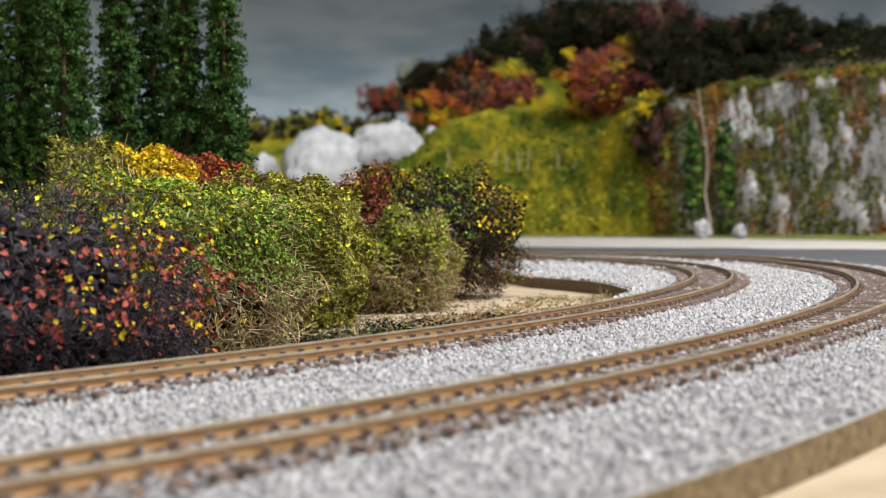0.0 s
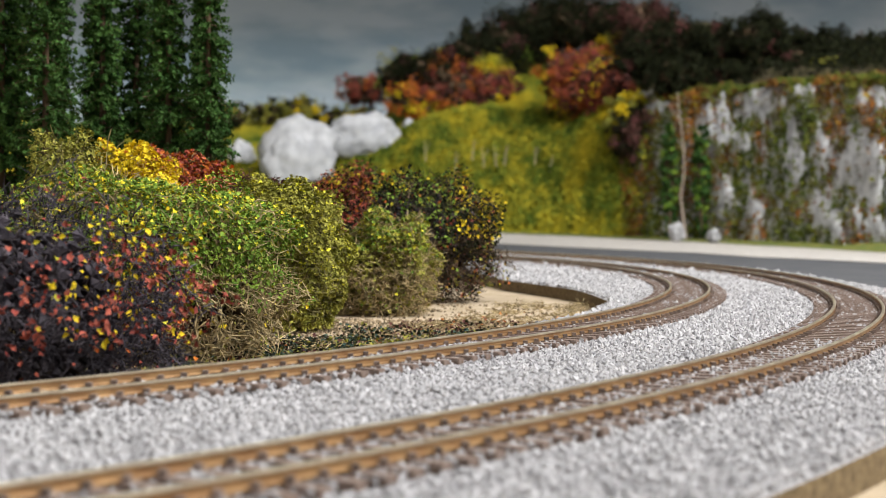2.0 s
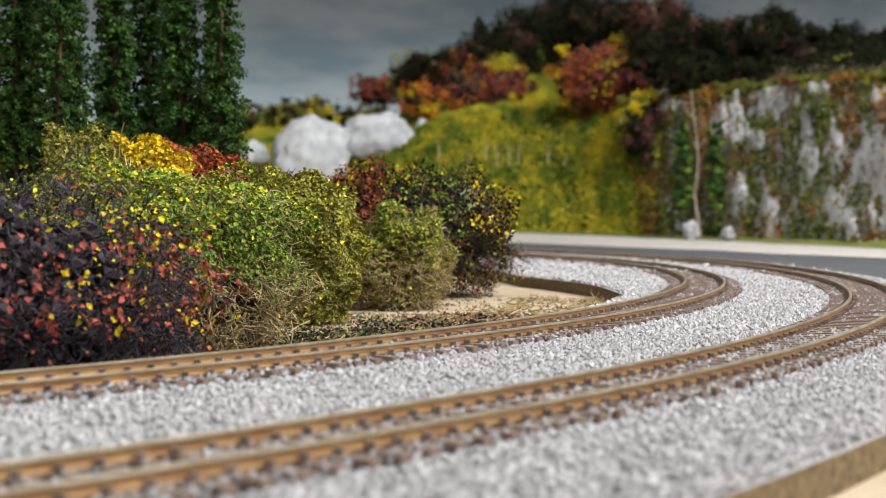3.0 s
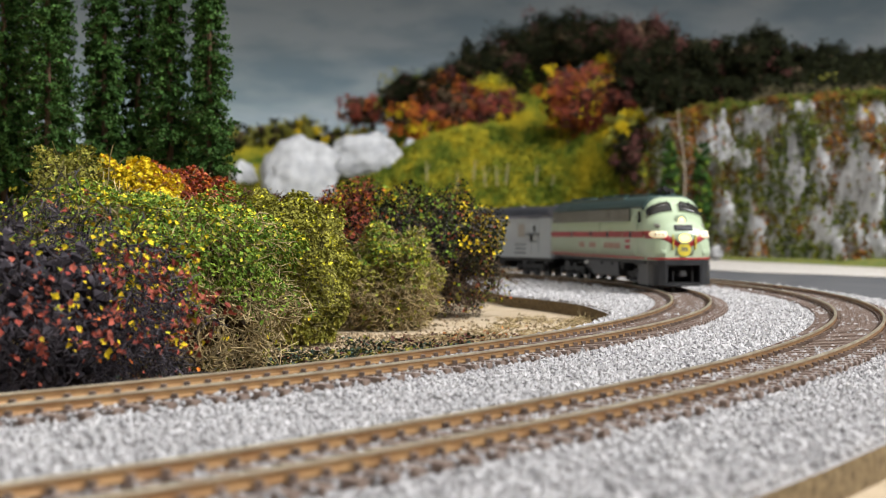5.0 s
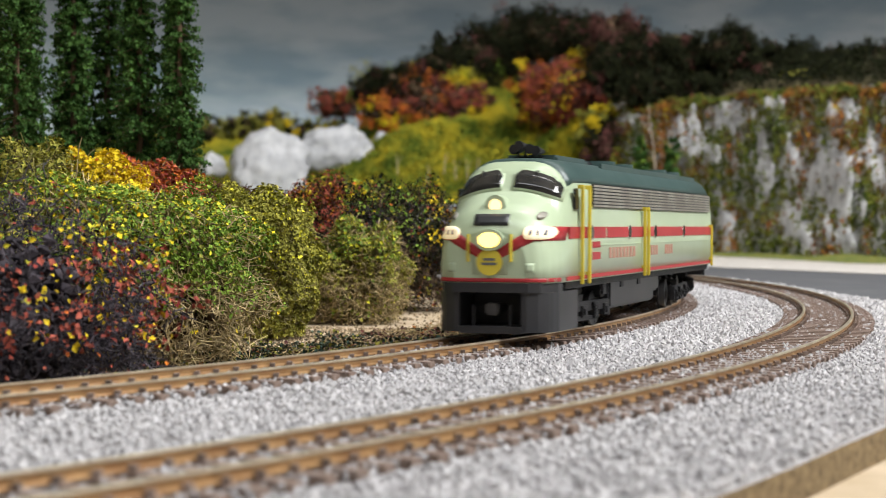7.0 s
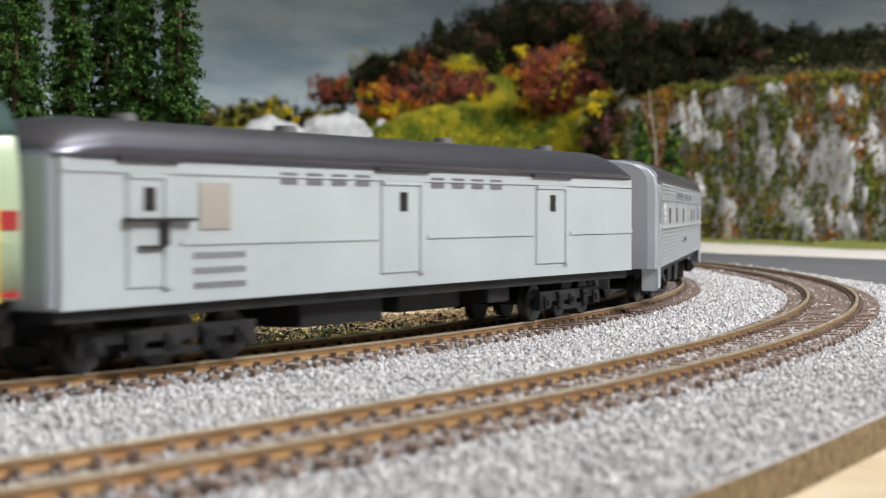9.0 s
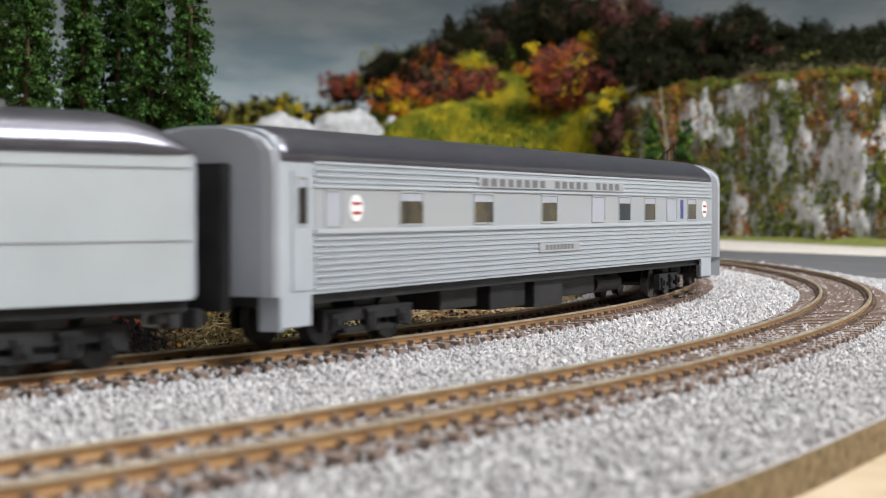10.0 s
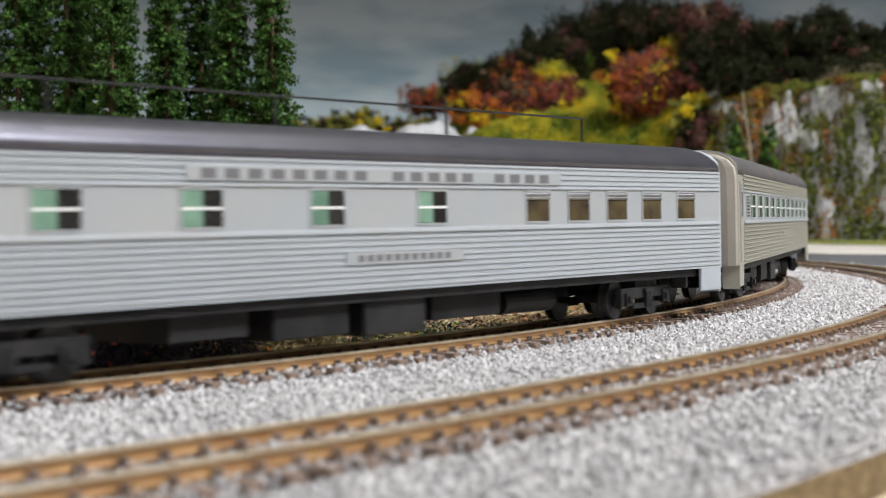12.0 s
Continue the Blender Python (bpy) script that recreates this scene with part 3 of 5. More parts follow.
def moss_material(name, colours, scale, tall):
    """Scenery foam in drifts of several colours, with a random tone on each tuft."""
    m = bpy.data.materials.new(name)
    m.use_nodes = True
    N, L = m.node_tree.nodes, m.node_tree.links
    b = N["Principled BSDF"]
    b.inputs["Roughness"].default_value, b.inputs["Specular IOR Level"].default_value = 0.9, 0.1
    mp = N.new("ShaderNodeMapping")
    mp.inputs["Scale"].default_value = (1.0, 0.6, tall)
    L.new(N.new("ShaderNodeTexCoord").outputs["Object"], mp.inputs[0])
    n1 = N.new("ShaderNodeTexNoise")
    n1.inputs["Scale"].default_value, n1.inputs["Detail"].default_value, n1.inputs["Roughness"].default_value = scale, 5, 0.62
    L.new(mp.outputs[0], n1.inputs["Vector"])
    tuft = N.new("ShaderNodeMath")
    tuft.operation, tuft.inputs[1].default_value = "MULTIPLY_ADD", 0.16
    L.new(N.new("ShaderNodeNewGeometry").outputs["Random Per Island"], tuft.inputs[0])
    L.new(n1.outputs["Fac"], tuft.inputs[2])
    ramp = N.new("ShaderNodeValToRGB")
    e = ramp.color_ramp.elements
    e[0].position, e[0].color = colours[0][0], (*colours[0][1], 1)
    e[1].position, e[1].color = colours[-1][0], (*colours[-1][1], 1)
    for at, col in colours[1:-1]:
        k = e.new(at)
        k.color = (*col, 1)
    L.new(tuft.outputs[0], ramp.inputs[0])
    L.new(ramp.outputs[0], b.inputs["Base Color"])
    return m


SLOPE_MOSS = moss_material("slope_moss", ((0.36, (0.05, 0.085, 0.014)), (0.48, (0.13, 0.18, 0.022)), (0.58, (0.27, 0.27, 0.028)), (0.68, (0.46, 0.39, 0.03)), (0.80, (0.60, 0.47, 0.035))), 24.0, 0.55)
CLIFF_MOSS = moss_material("cliff_moss", ((0.36, (0.035, 0.03, 0.014)), (0.46, (0.07, 0.105, 0.018)), (0.56, (0.17, 0.18, 0.03)), (0.64, (0.12, 0.065, 0.025)), (0.72, (0.33, 0.12, 0.03)), (0.82, (0.42, 0.32, 0.03))), 30.0, 0.5)


def hill_point(x, v):
    z = hill_z(x, v)
    fold = (0.016 if x < 0.25 else 0.022) * noise.fractal(Vector((x * 26, 2.0, z * 9)), 1.0, 2.0, 4)
    if x > 0.24:
        fold -= 0.010 * max(0.0, min(1.0, rocky(x, z) * 2)) + 0.007 * noise.noise(Vector((x * 170, 5.0, z * 22)))
    return (x, base_y(x) + v + fold, z)


def hillside():
    xs, vs = np.linspace(-0.85, 0.85, 420), np.concatenate([np.linspace(0, 0.16, 60), np.linspace(0.17, 0.7, 26)])
    V = [hill_point(x, v) for x in xs for v in vs]
    k = len(vs)
    i, j = np.meshgrid(np.arange(len(xs) - 1), np.arange(k - 1), indexing="ij")
    F = np.stack([i * k + j, (i + 1) * k + j, (i + 1) * k + j + 1, i * k + j + 1], -1).reshape(-1, 4)
    V = np.array(V)
    mid = V[F].mean(1)
    me = mesh_np("hillside", V, F, [SLOPE_MOSS, ROCK, EARTH], True)
    me.polygons.foreach_set("material_index", np.where((mid[:, 2] > 0.2) & (mid[:, 0] > 0.25), 2, (mid[:, 0] > 0.25) * 1).astype(np.int32))
    tagged(new("hillside", me), "steep scenery hillside with mossy earth and pale plaster cliffs", "hill", kind="structure")


def hill_moss(name, seed, n, x0, x1, vmax, rule, mat, size, label):
    """A close fur of small tufts on the hillside where rule(x, z) allows it."""
    rng = np.random.default_rng(seed)
    P = []
    for x, v in zip(rng.uniform(x0, x1, n), rng.uniform(0, 1, n)):
        p = hill_point(x, v * vmax(x))
        if rng.random() < rule(x, p[2]):
            P.append(p)
    p = np.array(P) + (0, -0.002, 0.001) + rng.normal(0, 0.0016, (len(P), 3))
    v, f = leaf_quads(p, np.tile((0, -0.7, 0.6), (len(p), 1)), size * rng.uniform(0.5, 1.5, len(p)), rng)
    tagged(new(name, mesh_np(name, v, f, mat)), label, "foliage", kind="stuff")


def hill_cover(name, seed, n, rule, colour, size, label, lift=0.004):
    """Scattered foliage on the hillside where rule(x, v, z) allows it."""
    rng = np.random.default_rng(seed)
    xs, vs = rng.uniform(-0.45, 0.72, n), rng.uniform(0, 1.6, n)
    P = []
    for x, q in zip(xs, vs):
        v = steepness(x) * q ** 1.25 if q < 1 else steepness(x) + (q - 1) * 0.45
        z = hill_z(x, v)
        if rng.random() < rule(x, v, z):
            P.append((x, base_y(x) + v - 0.004, z + lift))
    P = np.array(P)
    k = 9
    p = (P[:, None] + rng.normal(0, size * 2.0, (len(P), k, 3))).reshape(-1, 3)
    v, f = leaf_quads(p, np.tile((0, -0.6, 0.6), (len(p), 1)), size * rng.uniform(0.5, 1.4, len(p)), rng)
    tagged(new(name, mesh_np(name, v, f, LEAF[colour])), label, "foliage", kind="stuff")


def far_tree(label, seed, place, radius, colours, category="tree", group="autumn trees on the hill"):
    """A small round-headed model tree: trunk, and a crown of leaf clumps in each of its colours."""
    rng = np.random.default_rng(seed)
    ob = tagged(new("hill_tree"), label, category, group)
    x, y, z = place
    ob.location = (x, y, z)
    rx, ry, rz = radius
    bm = bmesh.new()
    bmesh.ops.create_cone(bm, cap_ends=True, segments=6, radius1=0.0025, radius2=0.001, depth=rz * 1.2, matrix=Matrix.Translation((0, 0, -rz * 0.5)))
    part("trunk", bm_mesh("trunk", bm, TWIG["dark"]), ob)
    p, d, k = lumpy(rng, 130, (0, 0, 0), (rx * 0.62, ry * 0.62, rz * 0.62), 0.3, None, 60, 0.3)
    part("heart", scatter("heart", (OCT_V, OCT_F), p, np.full(len(p), 0.22 * min(rx, rz)), TWIG["dark"], rng), ob, "dark inner branches")
    for colour, n in colours:
        clumps, d, k = lumpy(rng, max(5, n // 15), (0, 0, 0), (rx, ry, rz), 0.25, None, 60, 0.3)
        p = np.repeat(clumps, 44, axis=0)
        dd = np.repeat(d, 44, axis=0)
        p = p + rng.normal(0, 0.12 * min(rx, rz), p.shape)
        v, f = leaf_quads(p, dd + np.array([0, -0.3, 0.4]), rng.uniform(0.0012, 0.0026, len(p)), rng)
        part("crown", mesh_np("crown", v, f, LEAF[colour]), ob, colour + " leaves")
    return ob


def boulder(place, radius, seed, label, mat=None):
    bm = bmesh.new()
    bmesh.ops.create_icosphere(bm, subdivisions=4, radius=1.0)
    for v in bm.verts:
        d = v.co.normalized()
        k = 1 + 0.30 * noise.noise(d * 1.1 + Vector((seed, 0, 0))) + 0.13 * noise.noise(d * 3.2 + Vector((0, seed, 0))) + 0.05 * noise.noise(d * 8)
        k *= 1 - 0.10 * (abs(noise.noise(d * 2.3 + Vector((0, 0, seed)))) > 0.28)
        v.co = Vector((d.x * radius[0], d.y * radius[1], d.z * radius[2])) * k
    ob = new("boulder", bm_mesh("boulder", bm, mat or BOULDER, True))
    ob.location = place
    return tagged(ob, label, "rock", "white boulders on the hill")


def dead_tree(x, y, z0, z1):
    rng = random.Random(8)
    ob = tagged(new("bare_tree"), "thin bare grey-brown tree at the foot of the cliff", "tree")
    ob.location = (x, y, z0)
    pts = [Vector((0, 0, 0))]
    for i in range(10):
        pts.append(pts[-1] + Vector((rng.uniform(-0.003, 0.003), rng.uniform(-0.002, 0.002), (z1 - z0) / 10)))
    p = np.array([q[:] for q in pts])
    w = np.linspace(0.0021, 0.0007, 11)[:, None]
    bark = material("grey_bark", (0.30, 0.24, 0.19), 0.9, second=(0.20, 0.15, 0.11), scale=90)
    v, f = tri_tubes(p[:-1], p[1:] + (p[1:] - p[:-1]) * 0.05, w[:-1], w[1:])
    part("trunk", mesh_np("trunk", v, f, bark), ob)
    for i in range(5, 10):
        s = 1 if i % 2 else -1
        a, b = p[i], p[i] + np.array((s * 0.010, -0.002, 0.020 - i * 0.0008))
        v, f = tri_tubes(np.array([a]), np.array([b]), 0.0007, 0.0003)
        part("branch", mesh_np("branch", v, f, bark), ob)


def plant_hill():
    T = "autumn tree with %s leaves on the hillside"
    for i, (x, y, z, rx, rz, cols, words) in enumerate((
            (0.072, 2.480, 0.252, 0.032, 0.032, (("yellow", 700), ("lime", 600), ("olive", 250)), "yellow-green"),
            (0.226, 2.250, 0.217, 0.054, 0.044, (("red", 1500), ("orange", 900), ("maroon", 400), ("yellow", 200)), "red"),
            (0.176, 2.290, 0.222, 0.028, 0.040, (("yellow", 700), ("orange", 400), ("red", 300)), "orange"),
            (0.026, 2.441, 0.224, 0.047, 0.036, (("orange", 600), ("red", 700), ("maroon", 500)), "rusty red"),
            (-0.030, 2.441, 0.206, 0.038, 0.026, (("yellow", 500), ("orange", 700)), "orange-yellow"),
            (-0.124, 2.781, 0.244, 0.041, 0.027, (("red", 700), ("maroon", 500), ("orange", 150)), "dark red"),
            (-0.042, 2.596, 0.258, 0.045, 0.033, (("olive", 700), ("green", 350), ("dark", 500)), "dull green"),
            (0.012, 2.554, 0.268, 0.037, 0.027, (("yellow", 420), ("olive", 600)), "yellow-olive"),
            (0.149, 2.534, 0.290, 0.055, 0.037, (("dark", 700), ("olive", 500), ("green", 250)), "deep green"),
            (0.090, 2.430, 0.216, 0.036, 0.030, (("red", 700), ("yellow", 300), ("maroon", 300)), "red and yellow"),
            (0.259, 2.307, 0.265, 0.029, 0.025, (("yellow", 600), ("olive", 400)), "yellow"),
            (0.258, 2.163, 0.212, 0.025, 0.032, (("red", 600), ("maroon", 500), ("dark", 300)), "maroon"),
            (0.226, 2.266, 0.211, 0.029, 0.024, (("dark", 500), ("olive", 400)), "dark green"),
            (0.258, 2.090, 0.165, 0.038, 0.019, (("yellow", 500), ("olive", 700)), "yellow-olive"),
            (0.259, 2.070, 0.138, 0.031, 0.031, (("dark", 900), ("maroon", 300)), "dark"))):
        far_tree(T % words, 100 + i, (x, y, z + 0.006), (rx * 1.18, 0.034, rz * 1.15), cols)
    # ridge trees: the shade up there is put into their near-black leaf colour
    D = "tree on the ridge line, its shade put into near-black leaves"
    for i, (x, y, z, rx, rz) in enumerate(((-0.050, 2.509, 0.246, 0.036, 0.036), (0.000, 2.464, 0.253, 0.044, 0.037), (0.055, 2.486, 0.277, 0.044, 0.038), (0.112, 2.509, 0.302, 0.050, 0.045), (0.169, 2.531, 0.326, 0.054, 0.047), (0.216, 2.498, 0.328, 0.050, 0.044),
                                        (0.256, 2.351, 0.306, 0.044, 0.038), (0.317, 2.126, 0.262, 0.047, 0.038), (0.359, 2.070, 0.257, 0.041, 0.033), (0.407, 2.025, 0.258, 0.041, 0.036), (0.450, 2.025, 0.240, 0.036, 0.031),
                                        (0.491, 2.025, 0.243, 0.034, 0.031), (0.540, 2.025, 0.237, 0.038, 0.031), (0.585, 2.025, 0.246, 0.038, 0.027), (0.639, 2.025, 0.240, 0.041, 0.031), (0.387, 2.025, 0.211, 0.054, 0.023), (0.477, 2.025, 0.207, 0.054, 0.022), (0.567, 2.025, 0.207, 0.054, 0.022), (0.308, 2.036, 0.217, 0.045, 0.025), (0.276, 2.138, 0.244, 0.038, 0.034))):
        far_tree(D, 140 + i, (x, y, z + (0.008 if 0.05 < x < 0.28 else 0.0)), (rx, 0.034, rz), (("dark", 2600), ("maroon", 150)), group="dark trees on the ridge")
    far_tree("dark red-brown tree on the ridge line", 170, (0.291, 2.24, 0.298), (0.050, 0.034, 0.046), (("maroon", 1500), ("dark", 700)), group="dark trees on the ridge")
    far_tree("narrow spruce on the ridge line, its shade put into near-black leaves", 171, (0.0480, 2.55, 0.312), (0.011, 0.011, 0.036), (("dark", 900),), group="dark trees on the ridge")
    for i, (x, z, rx) in enumerate(((-0.325, 0.190, 0.045), (-0.263, 0.196, 0.039), (-0.213, 0.202, 0.033), (-0.157, 0.185, 0.045), (-0.381, 0.196, 0.050), (-0.112, 0.180, 0.034))):
        far_tree("low olive and dark shrub on the far hill", 180 + i, (x, 2.60, z), (rx, 0.03, 0.026), (("olive", 600), ("dark", 500), ("yellow", 150)), "shrub", "shrubs on the far hill")
    boulder((-0.200, 2.315, 0.124), (0.058, 0.022, 0.056), 1.0, "large rough white plaster boulder on the hill")
    boulder((-0.110, 2.385, 0.155), (0.054, 0.022, 0.032), 5.0, "white plaster boulder half grown over with moss")
    boulder((-0.040, 2.420, 0.172), (0.011, 0.011, 0.010), 9.0, "small round white plaster boulder")
    boulder((-0.291, 2.420, 0.124), (0.020, 0.020, 0.026), 13.0, "pale plaster boulder behind the conifers")
    boulder((0.286, 1.905, 0.020), (0.010, 0.010, 0.012), 3.0, "small pale rock at the foot of the cliff", ROCK)
    boulder((0.325, 1.875, 0.016), (0.008, 0.010, 0.009), 7.0, "small pale rock at the foot of the cliff", ROCK)
    for x in (0.282, 0.320):
        far_tree("slender bright green conifer at the foot of the cliff", int(x * 1000), (x, 1.94, 0.088), (0.010, 0.010, 0.062), (("pine", 1500), ("green", 500)), group="conifers by the cliff")
    dead_tree(0.2955, 1.90, 0.012, 0.185)
    pale = material("pale_sapling_bark", (0.50, 0.42, 0.24), 0.9, second=(0.38, 0.30, 0.16), scale=90)
    rng = np.random.default_rng(9)
    for x, z in ((0.02, 0.115), (0.045, 0.120), (0.06, 0.105), (0.085, 0.118), (0.105, 0.110), (0.13, 0.122), (-0.01, 0.118), (0.15, 0.090)):
        ob = tagged(new("sapling"), "short pale sapling trunk among the slope foliage", "tree", "saplings on the slope")
        ob.location = (x + rng.uniform(-0.01, 0.01), base_y(x) + 0.090, z - 0.010 + rng.uniform(-0.016, 0.012))
        v, f = tri_tubes(np.array([(0, 0, 0)], dtype=float), np.array([(rng.uniform(-0.003, 0.003), -0.006, 0.028)]), 0.0011, 0.0005)
        part("trunk", mesh_np("trunk", v, f, pale), ob)
        v, f = tri_tubes(np.array([(0.0, -0.003, 0.014)]), np.array([(0.006, -0.007, 0.026)]), 0.0007, 0.0003)
        part("branch", mesh_np("branch", v, f, pale), ob)


ballast()
plant_bushes()
plant_pines()
backdrop()
hillside()
HC = "dense autumn foliage covering the hillside"
hill_moss("slope_foliage", 61, 62000, -0.48, 0.27, lambda x: steepness(x) + 0.10, lambda x, z: 1.0 if x < 0.255 else 0.5, SLOPE_MOSS, 0.0026, HC)
hill_moss("cliff_foliage", 62, 60000, 0.24, 0.72, lambda x: 0.075, lambda x, z: 0.10 if rocky(x, z) > 0 else 0.95, CLIFF_MOSS, 0.0023, "moss and small shrubs between the bare rocks of the cliff")
patch_noise = lambda x, z, k, a, b: noise.noise(Vector((x * a, z * b, k)))
# near-black cover: the ridge's shade as leaf colour
hill_cover("hill_foliage", 64, 9000, lambda x, v, z: 0.95 if (z > 0.20 and x > 0.26) or z > 0.245 else 0.0, "dark", 0.0026, "undergrowth below the ridge, its shade put into near-black leaves", 0.006)
hill_cover("hill_foliage", 63, 1500, lambda x, v, z: 0.5 if patch_noise(x, z, 5, 30, 20) > 0.15 and z > 0.19 else 0.0, "olive", 0.0022, HC, 0.007)


def litter():
    """Dark lichen, fallen leaves and twigs on the ground between the bushes and the track."""
    rng = np.random.default_rng(77)

    def spots(n, a0, a1, r0, r1):
        a, r = np.radians(rng.uniform(a0, a1, n)), rng.uniform(r0, r1, n)
        return np.stack([INNER_C[0] + r * np.cos(a), INNER_C[1] + r * np.sin(a), np.zeros(n)], -1)

    heaps = np.vstack([spots(46, -33, -23.0, 0.824, 0.842), spots(70, -42, -22, 0.770, 0.826)])
    for colour, n, src, size, sp, hi in (("blue", 34, heaps, 0.0007, 0.0030, 0.0024), ("dark", 26, heaps, 0.0007, 0.0030, 0.0022), ("olive", 8, heaps, 0.0008, 0.0036, 0.0026),
                                         ("maroon", 5, spots(300, -40, -17, 0.775, 0.838), 0.0009, 0.0030, 0.0010), ("orange", 2, spots(90, -44, -12, 0.78, 0.840), 0.0009, 0.0030, 0.0008),
                                         ("dark", 6, spots(300, -44, -18, 0.775, 0.840), 0.0009, 0.0035, 0.0012), ("olive", 8, spots(300, -50, -24, 0.80, 0.846), 0.0009, 0.0030, 0.0016)):
        p = np.repeat(src, n, axis=0) + rng.normal(0, sp, (len(src) * n, 3))
        p[:, 2] = 0.0006 + rng.random(len(p)) ** 2 * hi
        v, f = leaf_quads(p, np.tile((0, 0, 1.0), (len(p), 1)), size * rng.uniform(0.5, 1.3, len(p)), rng)
        tagged(new("ground_litter", mesh_np("ground_litter", v, f, LEAF[colour])), "dark lichen and fallen leaves on the sandy ground", "ground litter", kind="stuff")
    grit = material("brown_grit", (0.17, 0.12, 0.07), 0.95, second=(0.42, 0.33, 0.22), scale=500, island=0.5, spec=0.2)
    p = np.vstack([spots(9000, -46, -17, 0.700, 0.846), spots(420, -18, -8, 0.740, 0.838)])
    p[:, 2] = 0.0002
    me = scatter("ground_grit", (OCT_V, OCT_F), p, rng.uniform(0.0003, 0.0011, len(p)), grit, rng)
    tagged(new("ground_grit", me), "brown soil crumbs and grit strewn on the sand", "ground litter", kind="stuff")
    p = np.repeat(spots(260, -46, -8, 0.785, 0.846), 14, axis=0)
    p = p + rng.normal(0, 0.0035, p.shape)
    p[:, 2] = 0.0004 + rng.random(len(p)) * 0.0012
    d = rng.normal(0, 1, p.shape) * (1, 1, 0.25)
    d /= np.linalg.norm(d, axis=1)[:, None]
    e = p + d * rng.uniform(0.002, 0.005, (len(p), 1))
    e[:, 2] = np.maximum(e[:, 2], 0.0003)
    v, f = tri_tubes(p, e, 0.00016, 0.00010)
    tagged(new("ground_twigs", mesh_np("ground_twigs", v, f, TWIG["brown"])), "scattered dry brown twigs on the sandy ground", "ground litter", kind="stuff")


litter()
plant_hill()


# ---------------------------------------------------------------- train
MM = 0.001


def on_track(s):
    a = -s / INNER_R
    return Vector((INNER_C[0] + INNER_R * math.cos(a), INNER_C[1] + INNER_R * math.sin(a), RAIL_Z))


def train_pose(s_mid, pivot):
    """Pose of a vehicle whose trucks stand pivot metres either side of s_mid; its front is along +x."""
    f, r = on_track(s_mid + pivot), on_track(s_mid - pivot)
    d = f - r
    m = (f + r) / 2
    return pose(m.x, m.y, RAIL_Z, 0, 0, math.degrees(math.atan2(d.y, d.x)))


SILVER = material("silver_paint", (0.49, 0.535, 0.59), 0.36, metal=0.3, second=(0.45, 0.49, 0.54), scale=60)
FLUTE = material("fluted_silver", (0.55, 0.595, 0.655), 0.34, metal=0.4, second=(0.54, 0.57, 0.61), scale=60)
PANEL = material("grey_window_band", (0.36, 0.385, 0.415), 0.42, metal=0.15, second=(0.38, 0.39, 0.40), scale=60)
BAGGREY = material("pale_grey_paint", (0.42, 0.455, 0.475), 0.5, second=(0.38, 0.41, 0.43), scale=40)
TAN = material("champagne_silver", (0.46, 0.45, 0.39), 0.36, metal=0.35, second=(0.44, 0.42, 0.36), scale=60)
TANEND = material("dull_tan_end", (0.36, 0.33, 0.29), 0.55, second=(0.30, 0.28, 0.25), scale=60)
ENDGREY = material("violet_grey_end", (0.40, 0.42, 0.47), 0.4, metal=0.2, second=(0.36, 0.38, 0.43), scale=60)
ROOF = material("black_roof_paint", (0.145, 0.145, 0.178), 0.31, metal=0.88, second=(0.17, 0.17, 0.20), scale=80)
ROOFDULL = material("dull_black_roof", (0.06, 0.058, 0.06), 0.6, second=(0.085, 0.08, 0.08), scale=90, bump=0.2)
BLACK = material("black_underframe", (0.014, 0.014, 0.016), 0.5, spec=0.3, second=(0.028, 0.027, 0.028), scale=120, bump=0.2)
GREYMET = material("grey_wheel_metal", (0.10, 0.10, 0.105), 0.4, metal=0.7, second=(0.06, 0.06, 0.06), scale=150)
PILOT = material("dark_grey_pilot", (0.024, 0.025, 0.028), 0.36, spec=0.4, second=(0.036, 0.036, 0.039), scale=70)
MINT = material("pale_green_paint", (0.45, 0.54, 0.375), 0.34, second=(0.41, 0.50, 0.335), scale=45, coat=0.2)
RED = material("red_stripe", (0.40, 0.026, 0.032), 0.4, second=(0.34, 0.022, 0.028), scale=60)
GREENROOF = material("dark_green_roof", (0.030, 0.062, 0.058), 0.4, second=(0.045, 0.08, 0.075), scale=70)
GLASS = material("dark_window_glass", (0.012, 0.012, 0.013), 0.08, second=(0.03, 0.028, 0.025), scale=120)
GREENINTERIOR = material("pale_green_lit_interior", (0.20, 0.33, 0.25), 0.25, second=(0.10, 0.19, 0.14), scale=110)
BLIND = material("pale_window_blind", (0.37, 0.39, 0.44), 0.6, second=(0.32, 0.34, 0.385), scale=60)
BROWNGLASS = material("window_with_brown_interior", (0.10, 0.075, 0.035), 0.1, second=(0.035, 0.025, 0.015), scale=110)
YELLOW = material("yellow_paint", (0.72, 0.58, 0.06), 0.45, second=(0.62, 0.50, 0.05), scale=60)
GRILLE = material("weathered_grille_slat", (0.34, 0.33, 0.28), 0.5, metal=0.3, second=(0.22, 0.20, 0.17), scale=90)
LETTER = material("dark_letter_paint", (0.13, 0.13, 0.14), 0.5)
REDLETTER = material("faded_red_letter_paint", (0.40, 0.20, 0.15), 0.5)
WHITE = material("white_enamel", (0.78, 0.78, 0.78), 0.4)
HEADLIGHT = material("lit_headlight_lens", (0.5, 0.4, 0.2), 0.2, emit=(1.0, 0.62, 0.13), strength=4.2)
MARS = material("lit_upper_lamp", (0.4, 0.33, 0.25), 0.2, emit=(1.0, 0.66, 0.28), strength=2.4)
